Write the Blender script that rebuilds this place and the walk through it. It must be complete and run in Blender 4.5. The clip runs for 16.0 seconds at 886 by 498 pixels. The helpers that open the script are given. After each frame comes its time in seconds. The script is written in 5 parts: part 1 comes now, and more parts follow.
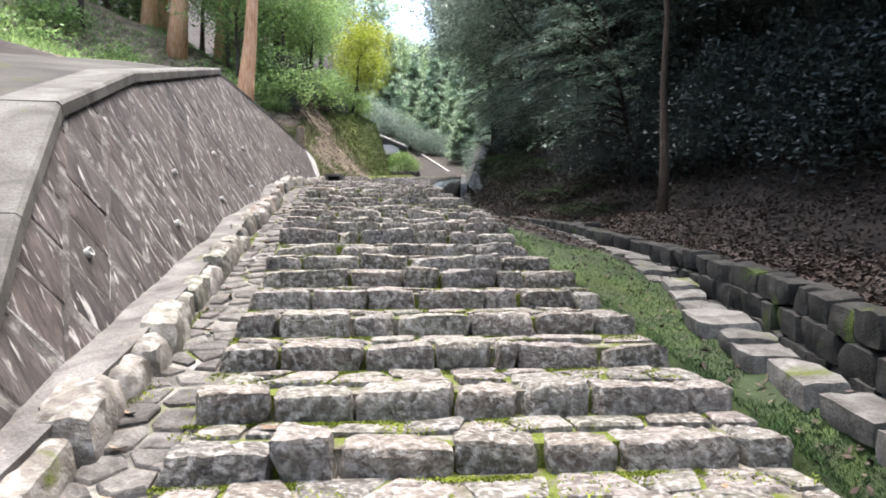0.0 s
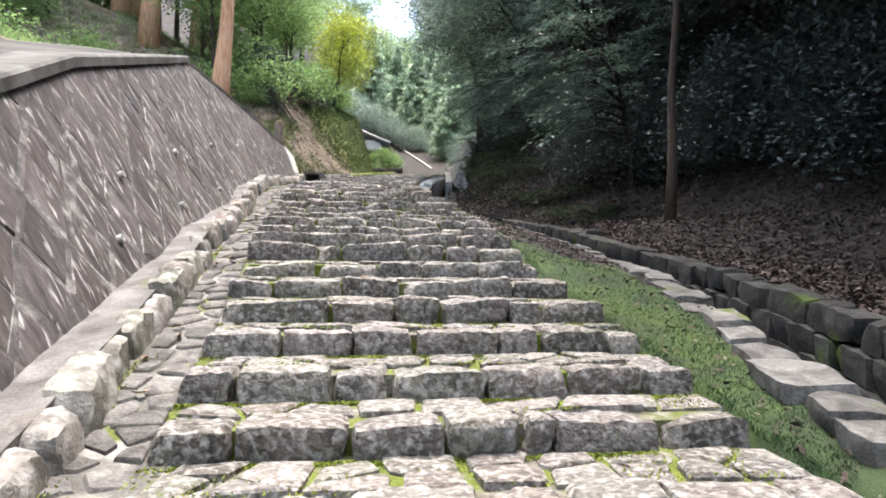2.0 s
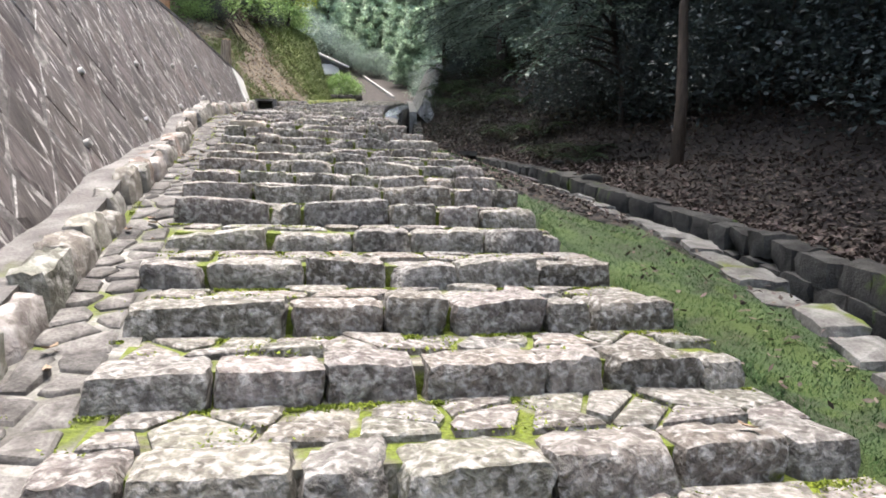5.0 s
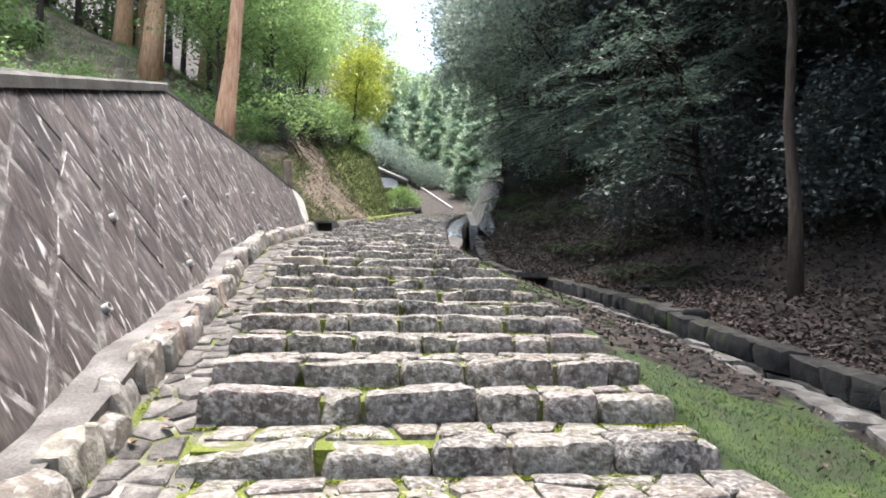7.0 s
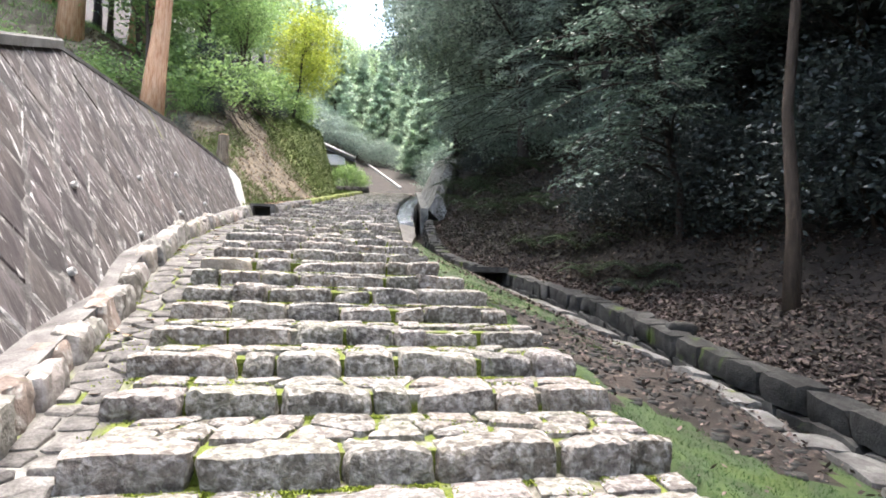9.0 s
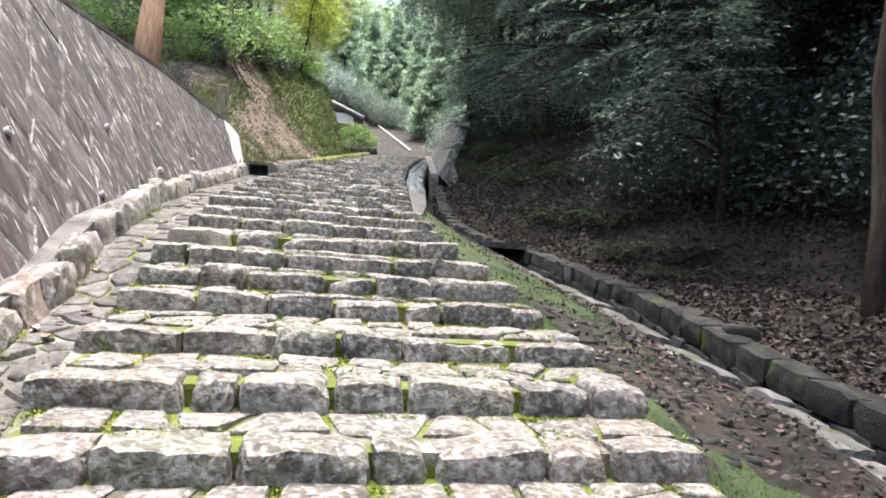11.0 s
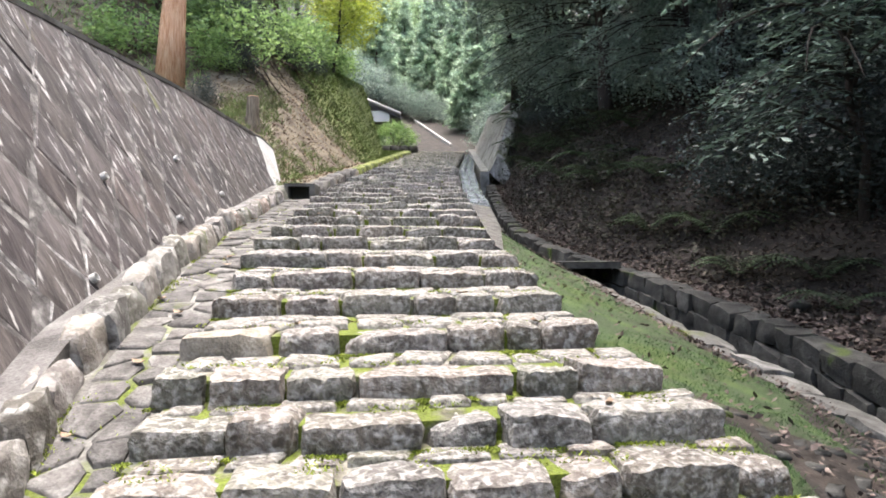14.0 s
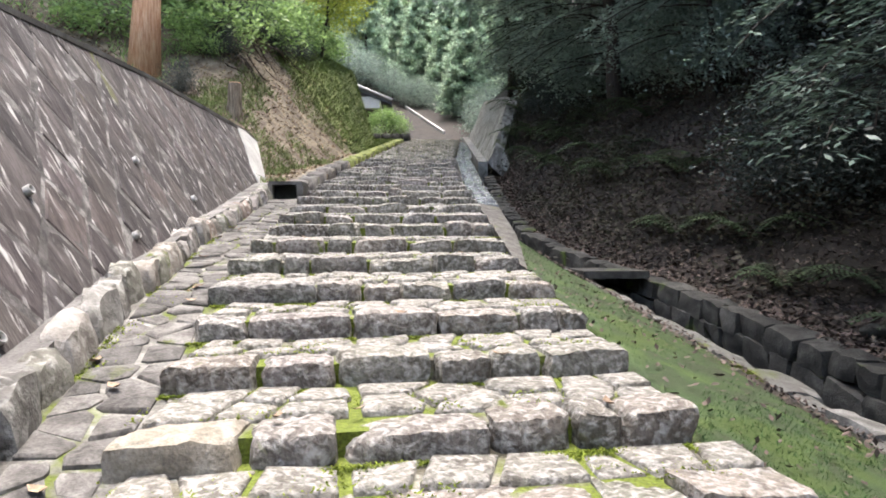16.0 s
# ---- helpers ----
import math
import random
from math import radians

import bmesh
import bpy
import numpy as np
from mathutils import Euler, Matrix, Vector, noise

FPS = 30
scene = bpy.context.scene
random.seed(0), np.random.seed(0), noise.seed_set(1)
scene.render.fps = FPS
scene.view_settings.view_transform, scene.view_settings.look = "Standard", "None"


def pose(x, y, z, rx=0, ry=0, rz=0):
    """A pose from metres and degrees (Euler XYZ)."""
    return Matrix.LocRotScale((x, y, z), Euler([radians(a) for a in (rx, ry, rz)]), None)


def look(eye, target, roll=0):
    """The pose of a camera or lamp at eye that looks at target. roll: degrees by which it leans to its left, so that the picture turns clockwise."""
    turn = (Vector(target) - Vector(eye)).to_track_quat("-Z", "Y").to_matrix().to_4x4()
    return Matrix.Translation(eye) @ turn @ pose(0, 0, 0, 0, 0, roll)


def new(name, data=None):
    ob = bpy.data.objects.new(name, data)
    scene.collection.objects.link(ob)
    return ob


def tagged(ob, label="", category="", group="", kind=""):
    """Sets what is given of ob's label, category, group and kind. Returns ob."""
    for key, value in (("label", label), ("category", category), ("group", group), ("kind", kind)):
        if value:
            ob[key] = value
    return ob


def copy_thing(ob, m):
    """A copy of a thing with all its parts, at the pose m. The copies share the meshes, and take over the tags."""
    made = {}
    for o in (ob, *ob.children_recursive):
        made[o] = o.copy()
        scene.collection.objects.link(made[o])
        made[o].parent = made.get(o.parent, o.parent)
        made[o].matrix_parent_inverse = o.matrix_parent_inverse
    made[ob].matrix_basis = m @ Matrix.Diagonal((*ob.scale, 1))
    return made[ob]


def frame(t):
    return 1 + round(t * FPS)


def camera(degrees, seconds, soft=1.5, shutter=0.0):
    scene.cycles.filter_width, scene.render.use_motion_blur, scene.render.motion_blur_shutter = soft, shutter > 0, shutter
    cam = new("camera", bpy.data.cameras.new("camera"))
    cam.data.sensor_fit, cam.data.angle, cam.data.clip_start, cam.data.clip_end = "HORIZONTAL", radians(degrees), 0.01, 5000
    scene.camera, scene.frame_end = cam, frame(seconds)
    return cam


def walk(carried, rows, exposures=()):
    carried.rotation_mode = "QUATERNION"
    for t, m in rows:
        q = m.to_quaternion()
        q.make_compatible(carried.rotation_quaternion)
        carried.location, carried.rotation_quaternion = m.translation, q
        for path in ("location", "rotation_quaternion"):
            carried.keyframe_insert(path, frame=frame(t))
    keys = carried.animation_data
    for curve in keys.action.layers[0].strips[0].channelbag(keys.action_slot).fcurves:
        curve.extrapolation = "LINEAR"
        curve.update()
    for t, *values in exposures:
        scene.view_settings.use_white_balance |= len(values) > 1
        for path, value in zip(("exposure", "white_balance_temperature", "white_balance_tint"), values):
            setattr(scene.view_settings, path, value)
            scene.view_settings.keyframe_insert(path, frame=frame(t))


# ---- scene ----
cam = camera(67.3, 16.0, soft=1.8)
METRES, EYE, TILT, LEAN, TURN = 10.0, 1.5, 3.8, 0.0, 0.0
ROWS = [
    (0.0, 0.0, 0.0, 0.0, 0.0, 0.0, 0.0),
    (0.5, -0.0141, 0.0319, 0.004, -1.51, 0.93, 0.22),
    (1.0, -0.024, 0.0474, 0.0165, -2.97, 0.73, -1.22),
    (1.5, -0.0223, 0.0693, 0.0123, -3.08, 1.14, -1.38),
    (2.0, -0.0151, 0.1034, 0.0212, -1.68, -0.34, -0.48),
    (2.5, -0.0182, 0.1235, 0.0243, -0.6, -2.22, 0.35),
    (3.0, -0.0318, 0.1556, 0.0343, -2.55, -4.51, -0.25),
    (3.5, -0.0329, 0.1737, 0.037, -5.97, -6.42, -1.65),
    (6.0, -0.0404, 0.3198, 0.0665, -3.01, -5.91, -0.46),
    (6.5, -0.041, 0.3484, 0.0826, 0.22, -1.27, 0.24),
    (7.0, -0.0544, 0.3784, 0.0839, -0.54, 2.58, -0.66),
    (7.5, -0.0572, 0.4041, 0.0932, -5.65, 0.35, -1.98),
    (8.0, -0.0447, 0.4446, 0.1001, -7.11, 1.02, -2.17),
    (8.5, -0.0471, 0.4695, 0.1072, -7.06, 0.85, -1.43),
    (9.0, -0.0618, 0.5056, 0.1154, -5.17, 0.74, -1.63),
    (11.5, -0.0646, 0.655, 0.1402, -4.78, -2.66, -4.14),
    (12.0, -0.0626, 0.6864, 0.1531, -2.99, -2.66, -2.29),
    (12.5, -0.083, 0.718, 0.1521, 0.19, -2.19, -1.57),
    (13.0, -0.0998, 0.7471, 0.1661, -5.03, -2.18, -2.77),
    (13.5, -0.0994, 0.7869, 0.1692, -4.17, -2.31, -0.66),
    (14.0, -0.1045, 0.8121, 0.1773, -1.4, -3.46, -0.07),
    (14.5, -0.1238, 0.8475, 0.1799, -0.88, -3.44, -0.56),
    (15.0, -0.1254, 0.8727, 0.1868, -5.09, -4.56, -2.44),
    (15.5, -0.118, 0.9096, 0.1971, -4.7, -4.36, -1.8),
    (16.0, -0.1222, 0.93, 0.1998, -2.28, -4.68, 0.12),
]
EXPOSURES = [(0.0, 2.5), (1.5, 2.56), (3.5, 2.5), (6.5, 2.55), (8.5, 2.9), (11.5, 2.7), (14.0, 2.66), (16.0, 2.5)]
walk(cam, [(t, pose(0, 0, EYE, TILT, LEAN, TURN) @ pose(METRES * x, METRES * y, METRES * z, 90 + pitch, roll, yaw)) for t, x, y, z, yaw, pitch, roll in ROWS], EXPOSURES)

# world, sun, exposure -------------------------------------------------------
SUN_EL, SUN_ROT = 84.0, 8.0
world = bpy.data.worlds.new("sky")
scene.world = world
world.use_nodes = True
_n = world.node_tree.nodes
_sky = _n.new("ShaderNodeTexSky")
_sky.sky_type = 'NISHITA'
_sky.sun_disc = False
_sky.sun_elevation, _sky.sun_rotation = radians(SUN_EL), radians(SUN_ROT)
_sky.dust_density, _sky.air_density, _sky.ozone_density = 4.5, 1.0, 0.8
_n["Background"].inputs[1].default_value = 0.15
world.node_tree.links.new(_sky.outputs[0], _n["Background"].inputs[0])
_sun = bpy.data.lights.new("sun", 'SUN')
_sun.energy, _sun.angle, _sun.color = 1.3, radians(38), (1.0, 0.96, 0.92)
_sunob = new("sun", _sun)
_a, _e = radians(SUN_ROT), radians(SUN_EL)
_sunob.matrix_world = look((0, 0, 40), (0 - math.sin(_a) * math.cos(_e), 0 - math.cos(_a) * math.cos(_e), 40 - math.sin(_e)))


# materials ------------------------------------------------------------------
def mat(name, cols, scale=6.0, rough=0.85, bump=0.4, fine=60.0, moss=None, moss_at=0.58, moss_scale=2.0, random_tint=0.25, island=False, pale=None, pale_at=0.6, spec=0.3, stretch=None, lean_tint=0.0, families=(), pale_w=0.08, turn=None, grit=0.26, pale_twist=0.3):
    """Procedural surface: two noise scales between colours, optional moss and pale lichen patches, per-piece tint."""
    m = bpy.data.materials.new(name)
    m.use_nodes = True
    nt = m.node_tree
    N, L = nt.nodes, nt.links.new
    bsdf = N["Principled BSDF"]
    geo = N.new("ShaderNodeNewGeometry")
    vec = geo.outputs["Position"]
    if stretch:
        mp = N.new("ShaderNodeMapping")
        mp.inputs["Scale"].default_value = stretch
        if turn:
            mp.vector_type = 'TEXTURE'
            mp.inputs["Rotation"].default_value = turn
        L(vec, mp.inputs[0])
        vec = mp.outputs[0]

    def noise_node(s, detail=4.0, dist=0.0):
        t = N.new("ShaderNodeTexNoise")
        t.inputs["Scale"].default_value, t.inputs["Detail"].default_value, t.inputs["Distortion"].default_value = s, detail, dist
        L(vec, t.inputs["Vector"])
        return t.outputs["Fac"]

    big, small = noise_node(scale, 5.0, 0.6), noise_node(fine, 3.0)
    ramp = N.new("ShaderNodeValToRGB")
    L(big, ramp.inputs[0])
    el = ramp.color_ramp.elements
    while len(el) < len(cols):
        el.new(0.5)
    for i, c in enumerate(cols):
        el[i].position = 0.32 + 0.36 * i / max(1, len(cols) - 1)
        el[i].color = (*c, 1)

    def mixc(a, b, fac, kind='MIX'):
        x = N.new("ShaderNodeMix")
        x.data_type, x.blend_type = 'RGBA', kind
        if isinstance(fac, float):
            x.inputs[0].default_value = fac
        else:
            L(fac, x.inputs[0])
        for s, v in ((x.inputs[6], a), (x.inputs[7], b)):
            if isinstance(v, tuple):
                s.default_value = (*v, 1)
            else:
                L(v, s)
        return x.outputs[2]

    def steps(v, a, b):
        x = N.new("ShaderNodeMapRange")
        x.inputs[1].default_value, x.inputs[2].default_value = a, b
        L(v, x.inputs[0])
        return x.outputs[0]

    col = ramp.outputs[0]
    sm = steps(small, 0.3, 0.7)
    g = N.new("ShaderNodeMix")
    g.data_type = 'FLOAT'
    L(sm, g.inputs[0])
    g.inputs[2].default_value, g.inputs[3].default_value = 1 - grit, 1 + grit
    hsv = N.new("ShaderNodeHueSaturation")
    L(col, hsv.inputs["Color"])
    L(g.outputs[0], hsv.inputs["Value"])
    col = hsv.outputs[0]
    if random_tint:
        rnd = geo.outputs["Random Per Island"]
        if not island:
            oi = N.new("ShaderNodeObjectInfo")
            rnd = oi.outputs["Random"]
        h2 = N.new("ShaderNodeHueSaturation")
        L(col, h2.inputs["Color"])
        L(steps(rnd, 0, 1), h2.inputs["Fac"])
        mr = N.new("ShaderNodeMapRange")
        mr.inputs[3].default_value, mr.inputs[4].default_value = 1 - random_tint, 1 + random_tint
        L(rnd, mr.inputs[0])
        L(mr.outputs[0], h2.inputs["Value"])
        h2.inputs["Fac"].default_value = 1.0
        for k in list(nt.links):
            if k.to_socket == h2.inputs["Fac"]:
                nt.links.remove(k)
        if lean_tint:
            wn = N.new("ShaderNodeTexWhiteNoise")
            wn.noise_dimensions = '1D'
            L(rnd, wn.inputs["W"])
            mh = N.new("ShaderNodeMapRange")
            mh.inputs[3].default_value, mh.inputs[4].default_value = 0.5 - lean_tint, 0.5 + lean_tint
            L(wn.outputs["Value"], mh.inputs[0])
            L(mh.outputs[0], h2.inputs["Hue"])
        col = h2.outputs[0]
        if families:
            wf = N.new("ShaderNodeTexWhiteNoise")
            wf.noise_dimensions = '1D'
            L(rnd, wf.inputs["W"])
            fr = N.new("ShaderNodeValToRGB")
            fr.color_ramp.interpolation = 'CONSTANT'
            fe = fr.color_ramp.elements
            while len(fe) < len(families):
                fe.new(0.5)
            for i, c in enumerate(families):
                fe[i].position, fe[i].color = i / len(families), (*c, 1)
            L(wf.outputs["Value"], fr.inputs[0])
            col = mixc(col, fr.outputs[0], 1.0, 'MULTIPLY')
    if pale:
        pn = steps(noise_node(scale * 1.7 + 3, 6.0, pale_twist), pale_at, pale_at + pale_w)
        col = mixc(col, pale, pn)
    if moss:
        mn = steps(noise_node(moss_scale, 6.0, 0.5), moss_at, moss_at + 0.07)
        col = mixc(col, mixc(moss, tuple(v * 0.45 for v in moss), sm), mn)
    L(col, bsdf.inputs["Base Color"])
    bsdf.inputs["Roughness"].default_value = rough
    bsdf.inputs["Specular IOR Level"].default_value = spec
    if bump:
        add = N.new("ShaderNodeMath")
        add.operation = 'MULTIPLY_ADD'
        L(small, add.inputs[0])
        add.inputs[1].default_value = 0.35
        L(big, add.inputs[2])
        b = N.new("ShaderNodeBump")
        b.inputs["Strength"].default_value, b.inputs["Distance"].default_value = bump, 0.03
        L(add.outputs[0], b.inputs["Height"])
        L(b.outputs[0], bsdf.inputs["Normal"])
    return m


MOSS = (0.10, 0.125, 0.016)
FAMILIES = ((1.0, 0.98, 0.96), (1.0, 0.95, 0.9), (0.84, 0.85, 0.86), (1.0, 0.95, 0.97), (0.95, 0.96, 0.9), (0.74, 0.71, 0.67), (1.0, 1.0, 0.98), (0.86, 0.88, 0.8))
M_step = mat("step_stone", [(0.062, 0.055, 0.048), (0.122, 0.112, 0.1), (0.19, 0.178, 0.163)], 14, pale=(0.33, 0.318, 0.298), pale_at=0.47, pale_w=0.25, families=FAMILIES, moss=MOSS, moss_at=0.69, moss_scale=5.0, bump=1.0, lean_tint=0.015, grit=0.24, random_tint=0.2)
M_tan = mat("tan_stone", [(0.13, 0.112, 0.088), (0.22, 0.195, 0.158), (0.30, 0.278, 0.236)], 8, bump=0.7, random_tint=0.1)
M_core = mat("mossy_joint_earth", [(0.05, 0.045, 0.03), (0.12, 0.11, 0.085), (0.24, 0.23, 0.2)], 9, moss=(0.12, 0.15, 0.018), moss_at=0.42, moss_scale=2.6, bump=0.8, random_tint=0)
M_kerb = mat("kerb_stone", [(0.07, 0.065, 0.057), (0.14, 0.132, 0.118), (0.22, 0.212, 0.195)], 6, pale=(0.38, 0.372, 0.35), pale_at=0.5, pale_w=0.3, families=FAMILIES + ((0.95, 0.78, 0.74),), moss=MOSS, moss_at=0.64, moss_scale=2.6, bump=0.7, lean_tint=0.015, grit=0.16)
M_bevel = mat("pale_bevel", [(0.08, 0.075, 0.072), (0.2, 0.194, 0.188), (0.38, 0.37, 0.36)], 14.0, bump=0.6, random_tint=0.2)
M_joint = mat("wall_mortar", [(0.035, 0.032, 0.031), (0.075, 0.07, 0.067), (0.22, 0.21, 0.2)], 7, bump=0.6, random_tint=0)
M_conc = mat("weathered_concrete", [(0.05, 0.048, 0.044), (0.095, 0.092, 0.085), (0.14, 0.137, 0.13)], 2.4, moss=(0.1, 0.13, 0.03), moss_at=0.68, bump=0.35, random_tint=0.08)
M_ledge = mat("rough_ledge_concrete", [(0.05, 0.046, 0.043), (0.1, 0.094, 0.089), (0.16, 0.152, 0.146)], 3.0, moss=MOSS, moss_at=0.66, moss_scale=1.8, bump=0.6, random_tint=0)
M_apron = mat("stained_concrete", [(0.02, 0.0185, 0.017), (0.04, 0.0375, 0.034), (0.07, 0.066, 0.061)], 0.9, moss=(0.05, 0.06, 0.02), moss_at=0.6, bump=0.4, random_tint=0)
M_pale = mat("pale_concrete", [(0.22, 0.215, 0.205), (0.32, 0.315, 0.3), (0.38, 0.375, 0.36)], 2.0, bump=0.2, random_tint=0.06)
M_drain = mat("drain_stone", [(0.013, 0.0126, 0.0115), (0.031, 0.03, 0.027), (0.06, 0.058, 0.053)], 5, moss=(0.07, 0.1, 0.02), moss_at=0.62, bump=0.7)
M_edge = mat("pale_edge_stone", [(0.055, 0.052, 0.047), (0.1, 0.096, 0.089), (0.17, 0.165, 0.155)], 6, moss=MOSS, moss_at=0.6, bump=0.5)
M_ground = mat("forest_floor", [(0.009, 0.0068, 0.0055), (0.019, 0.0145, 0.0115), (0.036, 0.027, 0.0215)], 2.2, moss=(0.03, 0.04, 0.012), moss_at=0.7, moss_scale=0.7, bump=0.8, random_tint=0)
M_earth = mat("bare_earth", [(0.06, 0.047, 0.033), (0.125, 0.101, 0.071), (0.21, 0.177, 0.128)], 2.6, moss=(0.08, 0.1, 0.025), moss_at=0.66, moss_scale=0.9, bump=0.9, random_tint=0)
M_mossbank = mat("mossy_bank", [(0.075, 0.09, 0.032), (0.13, 0.155, 0.05), (0.2, 0.225, 0.085)], 1.6, bump=0.9, random_tint=0, fine=40)
M_green = mat("moss_verge", [(0.03, 0.034, 0.018), (0.03, 0.05, 0.017), (0.05, 0.078, 0.02)], 3.0, bump=0.8, random_tint=0, fine=120, moss=(0.055, 0.085, 0.017), moss_at=0.57, moss_scale=1.6)
M_grass = mat("grass_blades", [(0.022, 0.052, 0.017), (0.045, 0.09, 0.025)], 2.0, bump=0, random_tint=0.35, island=True)
M_moss = mat("moss_cushions", [(0.1, 0.13, 0.014), (0.19, 0.23, 0.026)], 8.0, bump=0.6, random_tint=0.3, island=True, fine=200)
M_litter = mat("fallen_leaves", [(0.03, 0.021, 0.017), (0.068, 0.05, 0.042), (0.135, 0.106, 0.092)], 5.0, bump=0, random_tint=0.5, island=True, lean_tint=0.02)
M_straw = mat("dry_leaves", [(0.09, 0.06, 0.036), (0.19, 0.14, 0.09), (0.3, 0.24, 0.16)], 6.0, bump=0, random_tint=0.5, island=True, lean_tint=0.02)
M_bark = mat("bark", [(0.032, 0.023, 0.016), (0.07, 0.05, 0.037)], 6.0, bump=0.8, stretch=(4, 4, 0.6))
# darker copy of bark: the wood's shade is put into its colour
M_shade = mat("shaded_bark", [(0.02, 0.016, 0.013), (0.045, 0.035, 0.029)], 6.0, bump=0.8, stretch=(4, 4, 0.6))
M_cedar = mat("cedar_bark", [(0.36, 0.16, 0.085), (0.54, 0.31, 0.18), (0.62, 0.42, 0.28)], 5.0, bump=0.8, stretch=(5, 5, 0.4))
M_water = mat("wet_channel", [(0.12, 0.125, 0.13), (0.25, 0.26, 0.265)], 9.0, rough=0.15, bump=0.3, random_tint=0, spec=0.6)
M_tile = mat("roof_tile", [(0.05, 0.05, 0.055), (0.09, 0.09, 0.1)], 8.0, rough=0.5, bump=0.2)
M_plaster = mat("white_plaster", [(0.72, 0.72, 0.7), (0.8, 0.8, 0.79)], 3.0, bump=0.1, random_tint=0)
# dark fill that stands in for the shade inside openings
M_dark = mat("opening_dark", [(0.02, 0.02, 0.018), (0.05, 0.05, 0.04)], 5.0, bump=0.5, random_tint=0)


def leafmat(name, a, b, rough=0.45, tint=0.45, through_light=0.4, gloss=0.5):
    m = mat(name, [a, b], 1.5, rough=rough, bump=0, random_tint=tint, island=True, spec=gloss)
    n = m.node_tree.nodes
    bs, out = n["Principled BSDF"], n["Material Output"]
    tr = n.new("ShaderNodeBsdfTranslucent")
    mx = n.new("ShaderNodeMixShader")
    mx.inputs[0].default_value = through_light
    m.node_tree.links.new(bs.inputs["Base Color"].links[0].from_socket, tr.inputs[0])
    m.node_tree.links.new(bs.outputs[0], mx.inputs[1])
    m.node_tree.links.new(tr.outputs[0], mx.inputs[2])
    m.node_tree.links.new(mx.outputs[0], out.inputs[0])
    return m


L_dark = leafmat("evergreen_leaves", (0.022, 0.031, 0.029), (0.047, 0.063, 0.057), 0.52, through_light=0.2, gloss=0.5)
# brighter copy of the evergreen leaves: light on the wood's edge put into colour
L_everlit = leafmat("lit_evergreen_leaves", (0.13, 0.178, 0.148), (0.25, 0.315, 0.26), 0.36)
L_spray = leafmat("glossy_spray_leaves", (0.07, 0.106, 0.085), (0.135, 0.19, 0.15), 0.42, through_light=0.3, gloss=0.45)
L_mid = leafmat("green_leaves", (0.14, 0.23, 0.075), (0.27, 0.39, 0.145), through_light=0.5)
L_yel = leafmat("yellow_green_leaves", (0.26, 0.33, 0.04), (0.42, 0.46, 0.08))
# needles and far leaves paled: distance haze is painted into these colours
L_con = leafmat("hazed_needles", (0.28, 0.37, 0.26), (0.42, 0.53, 0.38), 0.6, through_light=0.5)
L_far = leafmat("hazed_leaves", (0.25, 0.34, 0.2), (0.38, 0.48, 0.28), 0.6, through_light=0.5)


# helpers ---------------------------------------------------------------------
RNG = np.random.default_rng(7)


def mesh_of(name, verts, faces, material, smooth=False, crisp=0):
    me = bpy.data.meshes.new(name)
    me.from_pydata([tuple(v) for v in verts], [], [tuple(q) for q in faces])
    me.materials.append(material)
    if smooth:
        me.polygons.foreach_set("use_smooth", [True] * len(me.polygons))
    if crisp:
        me.set_sharp_from_angle(angle=radians(crisp))
    return me


def quads_mesh(name, verts, nquads, material):
    """A mesh of separate four-cornered pieces from an array of corners."""
    me = bpy.data.meshes.new(name)
    me.vertices.add(len(verts))
    me.vertices.foreach_set("co", np.asarray(verts, np.float32).ravel())
    me.loops.add(4 * nquads)
    me.loops.foreach_set("vertex_index", np.arange(4 * nquads, dtype=np.int32))
    me.polygons.add(nquads)
    me.polygons.foreach_set("loop_start", np.arange(0, 4 * nquads, 4, dtype=np.int32))
    me.materials.append(material)
    me.update(calc_edges=True)
    return me


def part(name, data, parent, m=None, label=""):
    ob = new(name, data)
    ob.parent = parent
    if m is not None:
        ob.matrix_basis = m
    return tagged(ob, label) if label else ob


_TOPO = {}


def lattice(seg):
    """Surface lattice of a box cut into seg pieces: unit points and quads."""
    if seg not in _TOPO:
        idx, pts, quads = {}, [], []

        def vid(p):
            if p not in idx:
                idx[p] = len(pts)
                pts.append([2 * p[i] / seg[i] - 1 for i in range(3)])
            return idx[p]
        for ax in range(3):
            u, v = (ax + 1) % 3, (ax + 2) % 3
            for side in (0, seg[ax]):
                for i in range(seg[u]):
                    for j in range(seg[v]):
                        q = []
                        for a, b in ((0, 0), (1, 0), (1, 1), (0, 1)):
                            p = [0, 0, 0]
                            p[ax], p[u], p[v] = side, i + a, j + b
                            q.append(vid(tuple(p)))
                        quads.append(q if side else q[::-1])
        _TOPO[seg] = (np.array(pts), quads)
    return _TOPO[seg]


